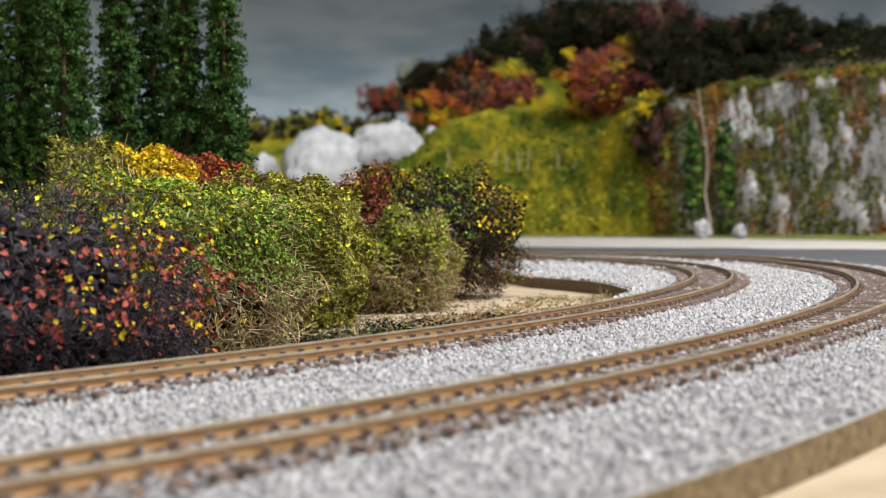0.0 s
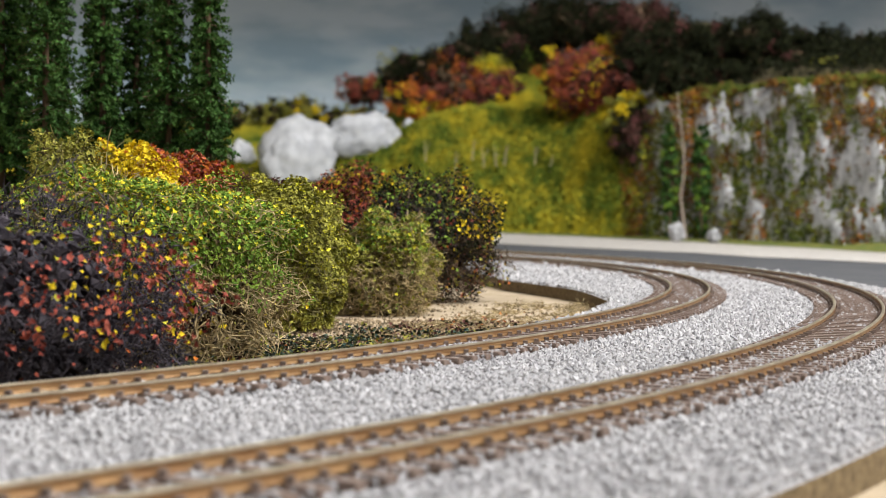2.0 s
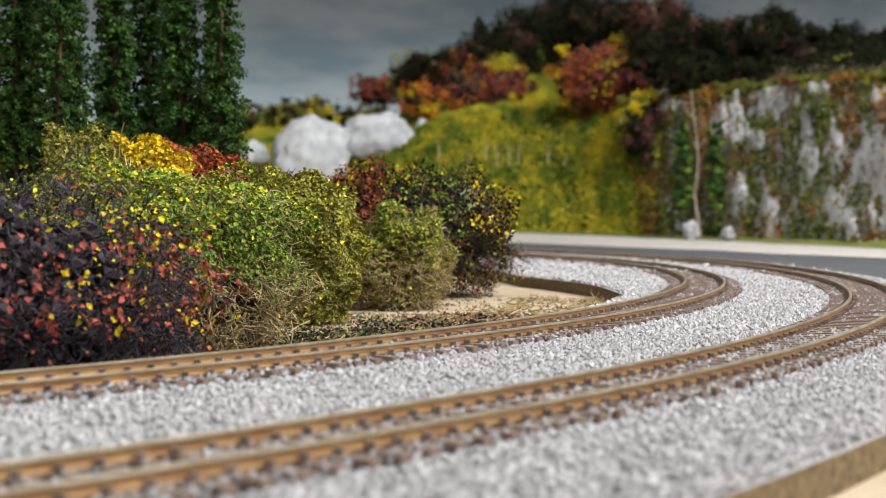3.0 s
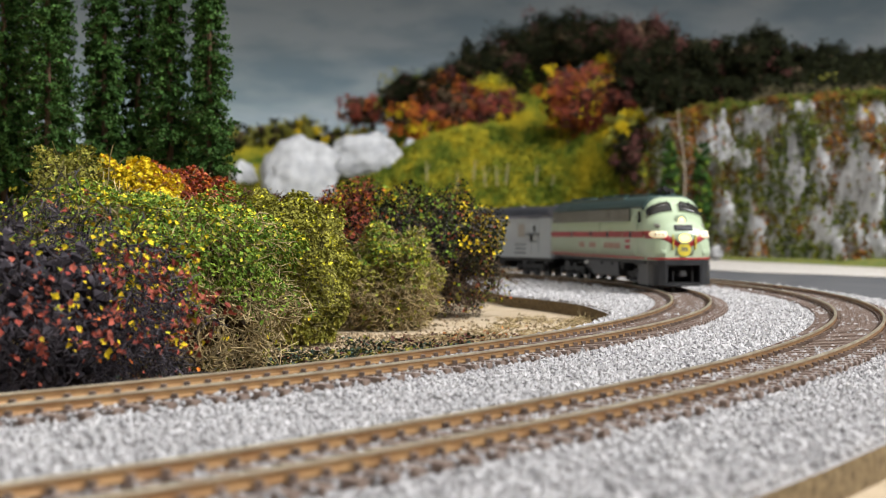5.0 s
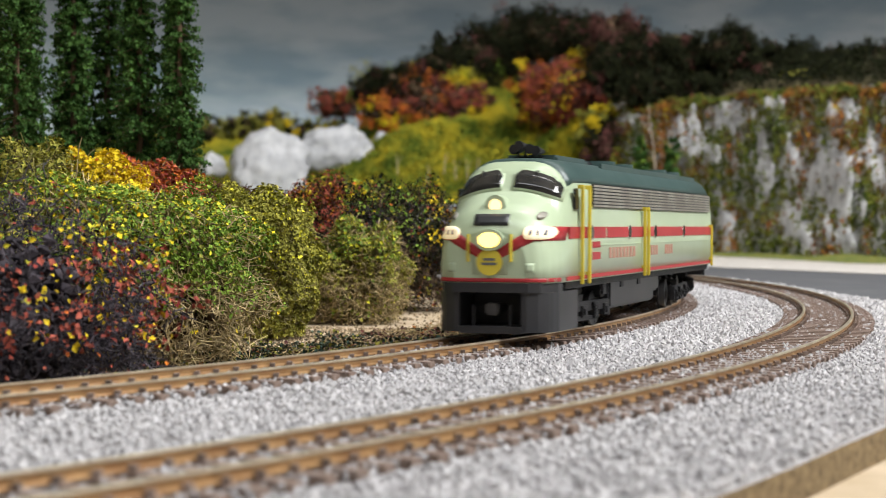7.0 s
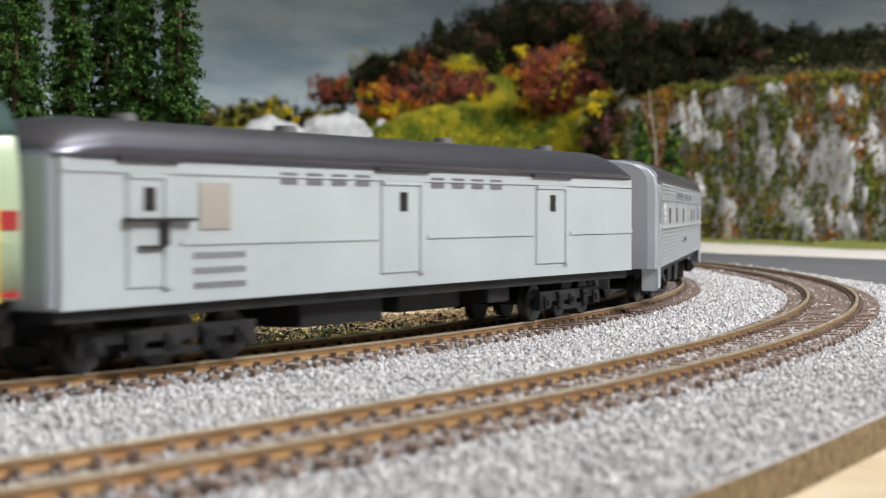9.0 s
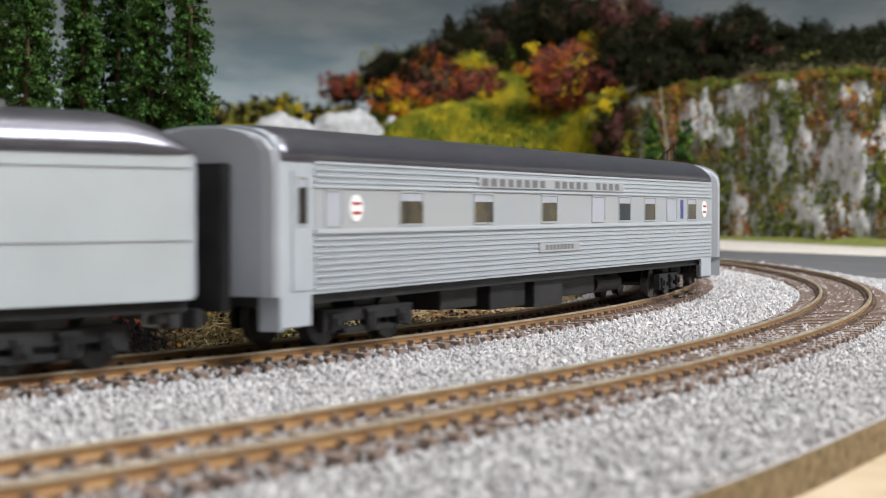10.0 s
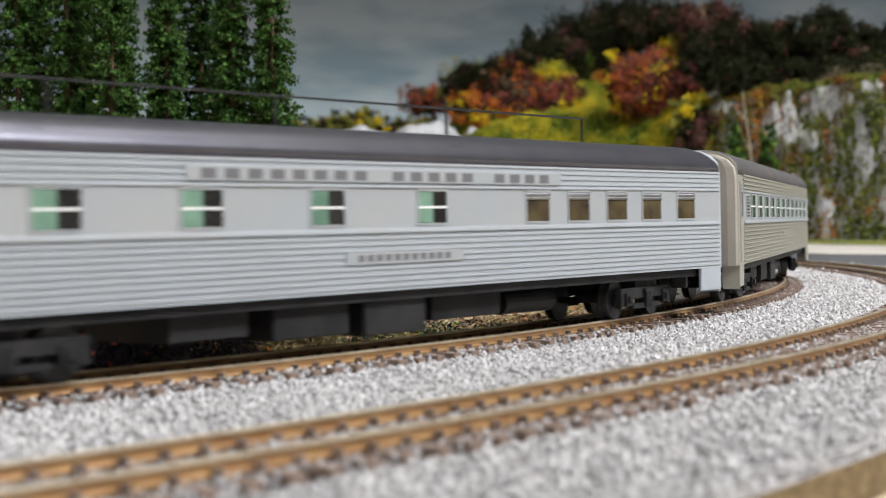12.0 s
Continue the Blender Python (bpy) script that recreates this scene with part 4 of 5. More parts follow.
BOARD = material("lit_number_board", (0.9, 0.85, 0.7), 0.3, emit=(1.0, 0.72, 0.32), strength=0.55)
CHROME = material("bright_metal", (0.75, 0.74, 0.72), 0.18, metal=1.0)


def loft(sections, cap=True):
    """Joins rings of equal point count into a closed skin."""
    bm = bmesh.new()
    rings = [[bm.verts.new([c * MM for c in p]) for p in s] for s in sections]
    n = len(rings[0])
    for a, b in zip(rings[:-1], rings[1:]):
        for i in range(n):
            j = (i + 1) % n
            bm.faces.new((a[i], a[j], b[j], b[i]))
    if cap:
        bm.faces.new(rings[0][::-1])
        bm.faces.new(rings[-1])
    return bm


def mbox(items, name, mat, bevel=0.0):
    """Boxes given in millimetres, joined into one mesh."""
    return boxes(name, [[c * MM for c in it] for it in items], mat, bevel * MM)


def cyl(name, mat, centre, r, length, axis="y", seg=20, r2=None):
    bm = bmesh.new()
    turn = {"x": pose(0, 0, 0, 0, 90, 0), "y": pose(0, 0, 0, 90, 0, 0), "z": Matrix()}[axis]
    bmesh.ops.create_cone(bm, cap_ends=True, segments=seg, radius1=r * MM, radius2=(r if r2 is None else r2) * MM, depth=length * MM,
                          matrix=Matrix.Translation([c * MM for c in centre]) @ turn)
    return bm_mesh(name, bm, mat)


WHEELS = []
_wheel = {}


def wheelset(parent, x, r, flip):
    """An axle with its two flanged wheels, turning under its truck."""
    if r not in _wheel:
        bm = bmesh.new()
        for s in (-1, 1):
            for rr, y0, w in ((r, 8.6, 2.2), (r + 0.7, 7.3, 0.6), (r * 0.45, 9.9, 0.5)):
                bmesh.ops.create_cone(bm, cap_ends=True, segments=20, radius1=rr * MM, radius2=rr * MM, depth=w * MM,
                                      matrix=Matrix.Translation((0, s * y0 * MM, 0)) @ pose(0, 0, 0, 90, 0, 0))
            for k in range(4):
                box(bm, *[c * MM for c in (-0.4, 0.4, s * 9.7 - 0.15, s * 9.7 + 0.15, 0.3, r * 0.85)])
                bmesh.ops.rotate(bm, verts=bm.verts[-8:], cent=(0, 0, 0), matrix=Matrix.Rotation(k * math.pi / 2, 3, "Y"))
        bmesh.ops.create_cone(bm, cap_ends=True, segments=8, radius1=0.9 * MM, radius2=0.9 * MM, depth=17 * MM, matrix=pose(0, 0, 0, 90, 0, 0))
        _wheel[r] = bm_mesh("wheelset", bm, GREYMET)
    ob = part("wheelset", _wheel[r], parent, "dark metal flanged wheels on an axle", pose(x * MM, 0, r * MM))
    WHEELS.append((ob, x * MM, r * MM))
    return ob


def truck(parent, x, axles, r, turn, label):
    """A bogie frame with journals, springs and wheelsets, turned to the curve."""
    half = max(abs(a) for a in axles) + 4.5
    items = []
    for s in (-1, 1):
        y = s * 12.6
        items += [(-half, half, y - 0.9, y + 0.9, 5.4, 8.4), (-half * 0.55, half * 0.55, y - 1.1, y + 1.1, 2.6, 4.0), (-half, -half + 2, y - 1, y + 1, 3.2, 6), (half - 2, half, y - 1, y + 1, 3.2, 6)]
        for a in axles:
            items += [(a - 2.1, a + 2.1, y - 1.3, y + 1.6, 3.6, 7.2), (a - 1.1, a + 1.1, y - 1.3, y + 2.2, 4.4, 6.3)]
        for a in [(p + q) / 2 for p, q in zip(axles[:-1], axles[1:])]:
            for d in (-1.3, 0, 1.3):
                items.append((a + d - 0.5, a + d + 0.5, y - 0.6, y + 1.9, 3.0, 7.4))
            items.append((a - 2.6, a + 2.6, y + 0.8, y + 2.0, 7.0, 8.0))
    items.append((-4, 4, -12, 12, 6.5, 10.5))
    ob = part("truck", mbox(items, "truck", BLACK, 0.15), parent, label, pose(x * MM, 0, 0, 0, 0, turn))
    for a in axles:
        wheelset(ob, a, r, 1)
    return ob


def coupler(parent, x, s):
    part("coupler", mbox([(x, x + s * 6, -1.2, 1.2, 7.2, 9.2) if s > 0 else (x - 6, x, -1.2, 1.2, 7.2, 9.2), (x + s * 5 - 1.5, x + s * 5 + 1.5, -2.0, 2.0, 6.2, 10.2)], "coupler", GREYMET, 0.3), parent)


def car_section(x, w, z0, ze, zt, k=1.0, n=9):
    """A coach cross-section: upright sides from z0 to the eaves ze, an arched roof to zt."""
    pts = [(x, w * k, z0), (x, w * k, (z0 + ze) / 2), (x, w * k, ze)]
    for i in range(1, n):
        a = math.pi * i / n
        c, s = math.cos(a), math.sin(a)
        pts.append((x, w * k * math.copysign(abs(c) ** 0.62, c), ze + (zt - ze) * s ** 0.85))
    pts += [(x, -w * k, ze), (x, -w * k, (z0 + ze) / 2), (x, -w * k, z0)]
    return pts


def roof_section(x, w, ze, zt, n=14, low=0.0):
    pts = []
    for i in range(n + 1):
        a = math.pi * i / n
        c, s = math.cos(a), math.sin(a)
        pts.append((x, w * math.copysign(abs(c) ** 0.62, c), ze + (zt - ze) * s ** 0.85))
    return pts + [(x, -w * 0.9, ze - 0.4), (x, w * 0.9, ze - 0.4)]


def window(car, x, s, z0, z1, width, y, kind):
    """One window: frame, pane and, where there is one, a half-drawn blind."""
    f = 0.45
    yy = lambda a, b: (min(s * a, s * b), max(s * a, s * b))
    fr = [(x - width / 2 - f, x + width / 2 + f, *yy(y - 0.2, y + 0.28), z1, z1 + f), (x - width / 2 - f, x + width / 2 + f, *yy(y - 0.2, y + 0.28), z0 - f, z0),
          (x - width / 2 - f, x - width / 2, *yy(y - 0.2, y + 0.24), z0, z1), (x + width / 2, x + width / 2 + f, *yy(y - 0.2, y + 0.24), z0, z1)]
    w = part("window", mbox(fr, "window", PANEL), car)
    pane = {"dark": GLASS, "green": GLASS, "brown": BROWNGLASS, "blind": BLIND}[kind]
    part("pane", mbox([(x - width / 2, x + width / 2, *yy(y - 0.3, y + 0.06), z0, z1)], "pane", pane), w)
    if kind in ("brown", "dark"):
        part("blind", mbox([(x - width / 2 + 0.1, x + width / 2 - 0.1, *yy(y - 0.2, y + 0.10), z1 - 1.9, z1 - 0.1)], "blind", BLIND), w, "half-drawn pale blind")
    if kind == "green":
        # green-lit interior, painted as a flat panel over half the pane
        part("curtain", mbox([(x - width * 0.02, x + width / 2 - 0.15, *yy(y - 0.25, y + 0.10), z0 + 0.1, z1 - 0.1)], "curtain", GREENINTERIOR), w, "flat pale green panel standing in for the lit interior")
        part("rail_bar", mbox([(x - width / 2, x + width / 2, *yy(y - 0.2, y + 0.16), (z0 + z1) / 2 - 0.25, (z0 + z1) / 2 + 0.25)], "rail_bar", WHITE), w)


def letters(car, x0, x1, count, s, y, z0, z1, mat, name="lettering_bar", gaps=()):
    step = (x0 - x1) / count
    for i in range(count):
        if i in gaps:
            continue
        a = x0 - i * step
        part(name, mbox([(a - step * 0.62, a, *sorted((s * (y - 0.1), s * (y + 0.07))), z0, z1)], name, mat), car)


def passenger_car(label, body, fluting, endmat, roofmat, front, rear, windows, decor):
    """A streamlined coach: body, fluted side panels, window band, roof, ends, trucks and underfloor boxes."""
    car = tagged(new("passenger_car"), label, "train car", "cars of the model train")
    w = 17.2
    ze, zt = 40.5, 48.5
    part("body", bm_mesh("body", loft([car_section(x, w, 12.6, ze, zt - 0.5) for x in (-rear + 1, front - 1)]), body), car)
    rb = loft([roof_section(x, w + 0.3, ze, z) for x, z in ((-rear + 2, zt - 1.6), (-rear + 5, zt - 0.5), (-rear + 9, zt), (0, zt), (front - 9, zt), (front - 5, zt - 0.5), (front - 2, zt - 1.6))])
    roof = part("roof", bm_mesh("roof", rb, roofmat, True), car, "curved black roof")
    for x in (-rear + 9, -18, 104, front - 14):
        for s in (-1, 1):
            part("roof_vent", mbox([(x - 3, x + 3, *sorted((s * 12.2, s * 16.2)), 42.2, 45.2)], "roof_vent", roofmat, 0.4), roof)
    for x, s in ((front, 1), (-rear, -1)):
        e = [car_section(x + s * d, ww, 12.6, ze - 1, zt - 1.2) for d, ww in ((-1.2, 17.2), (-0.2, 16.4), (0.3, 14.0))]
        part("end_wall", bm_mesh("end_wall", loft(e if s > 0 else e[::-1]), endmat), car, "smooth end of the car")
        part("diaphragm", mbox([(*sorted((x + s * 0.2, x + s * 3.2)), -6.5, 6.5, 9.5, 40)], "diaphragm", BLACK, 0.4), car, "black rubber passage between cars")
        for q in (-1, 1):
            part("step_skirt", mbox([(*sorted((x - s * 1.5, x - s * 14)), *sorted((q * 16.4, q * 17.3)), 6.0, 13.0), (*sorted((x - s * 1.5, x - s * 3.0)), *sorted((q * 12, q * 17.2)), 5.4, 12.8)], "step_skirt", body, 0.2), car)
        coupler(car, x, s)
    for s in (-1, 1):
        y = 17.2
        band = lambda a, b: tuple(sorted((s * a, s * b)))
        part("window_band", mbox([(-rear + 2, front - 15, *band(y, y + 0.15), 26.2, 35.2)], "window_band", PANEL), car)
        for z, hi in ((25.2, 1.1), (35.0, 0.6)):
            part("belt_moulding", mbox([(-rear + 2, front - 15, *band(y, y + 0.6), z, z + hi)], "belt_moulding", FLUTE, 0.15), car, "bright belt moulding")
        rib = mbox([(-rear + 2, front - 15, *band(y - 0.1, y + 0.30), 0, 0.95)], "rib", fluting, 0.2)
        for z in list(np.arange(13.2, 24.6, 1.32)) + list(np.arange(36.0, 40.2, 1.32)):
            part("rib", rib, car, m=pose(0, 0, z * MM))
        part("door", mbox([(front - 14, front - 6, *band(y, y + 0.25), 13.4, 38.5)], "door", body, 0.2), car)
        window(car, front - 10, s, 27.5, 37, 3.6, y + 0.2, "dark")
        for x, width, kind in windows:
            window(car, x, s, 27.2, 34.4, width, y + 0.12, kind)
        decor(car, s, y)
    under = [(18, 42, -13, 13, 3.6, 11), (-8, 14, -14, 14, 2.8, 11), (-42, -14, -11, 11, 4.5, 11), (48, 70, -12, 12, 5, 11)]
    for u in under:
        part("underfloor_box", mbox([u], "underfloor_box", BLACK, 0.3), car)
    part("air_tank", cyl("air_tank", BLACK, (-56, 8, 7), 3, 22, "x"), car)
    part("underframe", mbox([(-rear + 2, front - 2, -15.5, 15.5, 10.4, 12.7)], "underframe", BLACK), car)
    a = math.degrees(math.asin(0.108 / INNER_R))
    for s in (1, -1):
        truck(car, s * 108, (-13, 13), 5.3, -s * a, "black four-wheel truck")
    return car


def baggage_car():
    car = tagged(new("baggage_car"), "pale grey baggage car with sliding doors and a dark roof", "train car", "cars of the model train")
    L = 252
    h, w, ze, zt = L / 2, 17.2, 41.0, 49.5
    part("body", bm_mesh("body", loft([car_section(x, w, 13.0, ze, z) for x, z in ((-h + 2, ze + 1.5), (-h + 16, zt - 1.5), (h - 16, zt - 1.5), (h - 2, ze + 1.5))]), BAGGREY), car)
    prof = ((-h + 1, 0.96, ze + 2.2), (-h + 3, 0.985, ze + 4.2), (-h + 8, 1.0, zt - 1.9), (-h + 16, 1.0, zt), (h - 16, 1.0, zt), (h - 8, 1.0, zt - 1.9), (h - 3, 0.985, ze + 4.2), (h - 1, 0.96, ze + 2.2))
    roof = part("roof", bm_mesh("roof", loft([roof_section(x, (w + 0.35) * k, ze, z) for x, k, z in prof]), ROOF, True), car, "rounded glossy dark roof")
    for x in (-88, -30, 40, 94):
        part("roof_vent", cyl("roof_vent", ROOFDULL, (x, 5, zt), 3.2, 2.4, "z", 14, 2.4), roof)
    for x, s in ((h, 1), (-h, -1)):
        part("end_wall", mbox([(*sorted((x - s * 2, x + s * 0.2)), -16.4, 16.4, 13, 41.5)], "end_wall", ENDGREY, 0.6), car, "violet-grey end wall")
        part("diaphragm", mbox([(*sorted((x, x + s * 3.4)), -6.5, 6.5, 9.5, 41)], "diaphragm", BLACK, 0.4), car, "black rubber passage between cars")
        coupler(car, x, s)
    for s in (-1, 1):
        y = 17.2
        band = lambda a, b: tuple(sorted((s * a, s * b)))
        for x0, x1 in ((-h + 2, -81), (-58, -2), (20, 91)):
            part("belt_rail", mbox([(x0, x1, *band(y, y + 0.3), 24.4, 25.6)], "belt_rail", BAGGREY, 0.1), car)
        part("eave_strip", mbox([(-h + 2, h - 2, *band(y, y + 0.3), 38.4, 38.9)], "eave_strip", BAGGREY, 0.1), car)
        for x0, x1 in ((94.5, 106.5), (0, 18.5), (-79, -60)):
            d = part("sliding_door", mbox([(x0, x1, *band(y, y + 0.35), 16.5, 37.8)], "sliding_door", BAGGREY, 0.12), car)
            part("door_post", mbox([(x0, x0 + 2.0, *band(y + 0.2, y + 0.75), 16.0, 38.3)], "door_post", BAGGREY, 0.12), d)
            part("door_header", mbox([(x0, x1, *band(y + 0.2, y + 0.65), 37.4, 38.4)], "door_header", BAGGREY, 0.1), d)
            for q in (x0 - 0.5, x1):
                part("door_gap", mbox([(q, q + 0.5, *band(y, y + 0.18), 16.5, 37.8)], "door_gap", PANEL), d)
            part("pane", mbox([((x0 + x1) / 2 - 1.7, (x0 + x1) / 2 + 1.7, *band(y + 0.1, y + 0.45), 31.2, 35.8)], "pane", GLASS), d, "small dark door window")
            part("rain_cap", mbox([(x0 - 3, x1 + 3, *band(y - 1, y + 1.0), 40.6, 41.6)], "rain_cap", ROOF, 0.3), roof)
        part("mesh_window", mbox([(75.5, 85.5, *band(y, y + 0.3), 27.5, 37.0)], "mesh_window", TANEND, 0.1), car, "dusty barred window")
        part("mail_hook", mbox([(88, 108, *band(y + 0.4, y + 1.8), 29.2, 29.9), (96, 97.5, *band(y + 0.4, y + 1.6), 24.5, 29.5), (97, 104, *band(y + 0.5, y + 1.3), 24.0, 24.6)], "mail_hook", BLACK), car, "black mail-catcher arm")
        letters(car, 58, 20, 4, s, y + 0.05, 37.0, 39.6, LETTER)
        letters(car, -4, -44, 4, s, y + 0.05, 37.0, 39.6, LETTER)
        for z, n in ((21.6, 10), (18.6, 12), (15.6, 16)):
            letters(car, 87, 70, n, s, y + 0.05, z, z + 1.3, LETTER, "data_bar")
    part("underframe", mbox([(-h + 2, h - 2, -15.5, 15.5, 10.6, 13.1)], "underframe", BLACK), car)
    for u in ((-30, 0, -10, 10, 6, 11), (10, 44, -12, 12, 5, 11), (-52, -40, -13, 13, 6.5, 11)):
        part("underfloor_box", mbox([u], "underfloor_box", BLACK, 0.3), car)
    a = math.degrees(math.asin(0.088 / INNER_R))
    for s in (1, -1):
        truck(car, s * 88, (-20, 0, 20), 5.3, -s * a, "black six-wheel truck")
    return car


# ---- the locomotive: a smooth round nose lofted from its plan and side outline
NX = (86, 100, 107, 111, 115.5, 119, 123.5, 127, 129.3, 130.8)
NW = (17.8, 17.8, 17.8, 17.8, 17.7, 17.5, 16.8, 15.6, 13.6, 10.5)
NZ = (51.2, 51.2, 50.2, 47.2, 41.4, 39.8, 38.0, 35.8, 33.2, 30.0)
NE = (4.2, 4.0, 3.6, 3.4, 3.2, 3.1, 3.0, 3.0, 2.9, 2.8)


def nose(x):
    return (float(np.interp(x, NX, NW)), float(np.interp(x, NX, NZ)), float(np.interp(x, NX, NE)))


def loco_section(x, n=24):
    w, zt, e = nose(x)
    z0 = 15.6
    pts = []
    for i in range(n + 1):
        a = math.pi * i / n
        c, s = math.cos(a), math.sin(a)
        pts.append((x, w * math.copysign(abs(c) ** (2 / e), c), z0 + (zt - z0) * abs(s) ** (2 / e)))
    return pts


def nose_x(y, z):
    """How far forward the nose reaches at this breadth and height."""
    lo, hi = 86.0, 130.8
    for _ in range(30):
        x = (lo + hi) / 2
        w, zt, e = nose(x)
        inside = zt > 15.6 and (abs(y) / w) ** e + (max(0.0, z - 15.6) / (zt - 15.6)) ** e <= 1
        lo, hi = (x, hi) if inside else (lo, x)
    return lo


def skin(name, mat, ys, zlo, zhi, lift=0.25, rows=3, deep=0.6):
    """A thin plate that follows the nose between two curves z = zlo(y) and zhi(y)."""
    bm = bmesh.new()
    grid = []
    for y in ys:
        col = []
        for k in range(rows + 1):
            z = zlo(y) + (zhi(y) - zlo(y)) * k / rows
            col.append(Vector((nose_x(y, z), y, z)))
        grid.append(col)
    n, m = len(grid), rows + 1
    outer, inner = [], []
    for i in range(n):
        ro, ri = [], []
        for k in range(m):
            du = grid[min(i + 1, n - 1)][k] - grid[max(i - 1, 0)][k]
            dv = grid[i][min(k + 1, m - 1)] - grid[i][max(k - 1, 0)]
            nn = du.cross(dv)
            nn = nn.normalized() if nn.length > 1e-9 else Vector((1, 0, 0))
            if nn.x < 0:
                nn = -nn
            ro.append(bm.verts.new((grid[i][k] + nn * lift) * MM))
            ri.append(bm.verts.new((grid[i][k] - nn * deep) * MM))
        outer.append(ro)
        inner.append(ri)
    for i in range(n - 1):
        for k in range(m - 1):
            bm.faces.new((outer[i][k], outer[i + 1][k], outer[i + 1][k + 1], outer[i][k + 1]))
        bm.faces.new((outer[i][0], inner[i][0], inner[i + 1][0], outer[i + 1][0]))
        bm.faces.new((outer[i][-1], outer[i + 1][-1], inner[i + 1][-1], inner[i][-1]))
    for i in (0, n - 1):
        for k in range(m - 1):
            bm.faces.new((outer[i][k], outer[i][k + 1], inner[i][k + 1], inner[i][k]))
    return bm_mesh(name, bm, mat, True)


def oval(y0, z0, a, b, p=2.0):
    """Limits of a rounded plate about (y0, z0) for skin()."""
    f = lambda y: b * max(0.0, 1 - abs((y - y0) / a) ** p) ** (1 / p)
    return np.linspace(y0 - a * 0.999, y0 + a * 0.999, 15), (lambda y: z0 - f(y)), (lambda y: z0 + f(y))


def locomotive():
    loco = tagged(new("locomotive"), "pale green streamlined diesel locomotive with red stripe and lit headlights", "locomotive")
    xs = list(np.linspace(86, 103, 9)) + list(np.linspace(104, 126, 26)) + [127, 128, 128.7, 129.3, 129.9, 130.4, 130.8]
    secs = [loco_section(x) for x in [-124, -123.5] + list(np.linspace(-120, 85, 6)) + xs]
    body = part("body", bm_mesh("body", loft(secs), MINT, True), loco, "smooth pale green body shell")
    me = body.data
    for p in me.polygons:
        if abs(p.normal.x) > 0.98:
            p.use_smooth = False
    # roof
    def roof_ring(x):
        w, zt, e = nose(x)
        pts = []
        for i in range(19):
            a = math.pi * (0.22 + 0.56 * i / 18)
            c, s = math.cos(a), math.sin(a)
            pts.append((x, (w + 0.25) * math.copysign(abs(c) ** (2 / e), c), 15.6 + (zt + 0.3 - 15.6) * abs(s) ** (2 / e)))
        return pts + [(x, pts[-1][1] * 0.9, pts[-1][2] - 0.8), (x, pts[0][1] * 0.9, pts[0][2] - 0.8)]
    roof = part("roof", bm_mesh("roof", loft([roof_ring(x) for x in (-124.2, -80, 0, 60, 86, 94, 100, 106)]), GREENROOF, True), loco, "dark green curved roof")
    part("roof_hatch", mbox([(52, 90, -8, 8, 50.5, 52.8)], "roof_hatch", GREENROOF, 0.7), roof)
    for x in (-100, -72, -12, 16):
        part("fan", cyl("fan", GREENROOF, (x, 0, 52.0), 8.5, 3.0, "z", 24), roof, "round roof fan")
    for x in (-44, 30):
        part("exhaust_stack", mbox([(x - 4, x + 4, -3, 3, 50.6, 53.2)], "exhaust_stack", BLACK, 0.5), roof)
    for s in (-1, 1):
        part("lift_rail", mbox([(-115, 50, s * 11.5 - 0.5, s * 11.5 + 0.5, 49.3, 51.6)], "lift_rail", GREENROOF, 0.15), roof)
    horn = part("horn", mbox([(91, 93, -4.5, 4.5, 50.8, 52.2)], "horn", BLACK, 0.2), loco, "black air horns on the cab roof")
    for y, z, l in ((-3.4, 54.2, 8), (-1.2, 55.2, 10), (1.2, 54.4, 7), (3.4, 53.8, 8)):
        part("trumpet", cyl("trumpet", BLACK, (92 + l / 2 - 3, y, z), 0.7, l, "x", 12, 1.5), horn)
        part("bracket", mbox([(91.5, 92.5, y - 0.3, y + 0.3, 50.5, z)], "bracket", BLACK), horn)
    # cab windows
    for s in (-1, 1):
        ys = np.linspace(s * 2.0, s * 15.0, 16)
        lo_z = lambda y: 42.4 - 0.014 * abs(y) ** 2
        hi_z = lambda y: 47.5 - 0.022 * max(0.0, abs(y) - 2) ** 2 - (1.6 if abs(y) > 14.2 or abs(y) < 2.4 else 0.5 if abs(y) > 13.2 or abs(y) < 3.0 else 0)
        fr = part("windshield", skin("windshield", MINT, np.linspace(s * 1.4, s * 15.6, 16), lambda y: lo_z(y) - 0.6, lambda y: hi_z(y) + 0.6, 0.30), loco)
        part("pane", skin("pane", GLASS, ys, lo_z, hi_z, 0.42), fr, "dark cab window glass")
        x = nose_x(s * 8.2, 45.5)
        part("wiper", mbox([(x - 1.4, x + 0.5, s * 8.2 - 0.15, s * 8.2 + 0.15, 43.6, 47.4)], "wiper", BLACK), fr)
        part("cab_side_window", mbox([(105 - 3.2, 105 + 0.8, *sorted((s * 17.2, s * 17.95)), 36.2, 42.4)], "cab_side_window", GLASS, 0.3), loco, "dark cab side window")
    # stripe sweeping down to a point on the nose
    zc = lambda y: 21.8 + 7.6 * min(1.0, (abs(y) / 12.5)) ** 0.9
    for s in (-1, 1):
        part("nose_stripe", skin("nose_stripe", RED, np.linspace(s * 2.0, s * 17.3, 22), lambda y: zc(y) - (1.5 + 0.5 * min(1, abs(y) / 14)), lambda y: zc(y) + (1.3 + 0.6 * min(1, abs(y) / 14)), 0.16), loco, "red stripe sweeping down the nose")
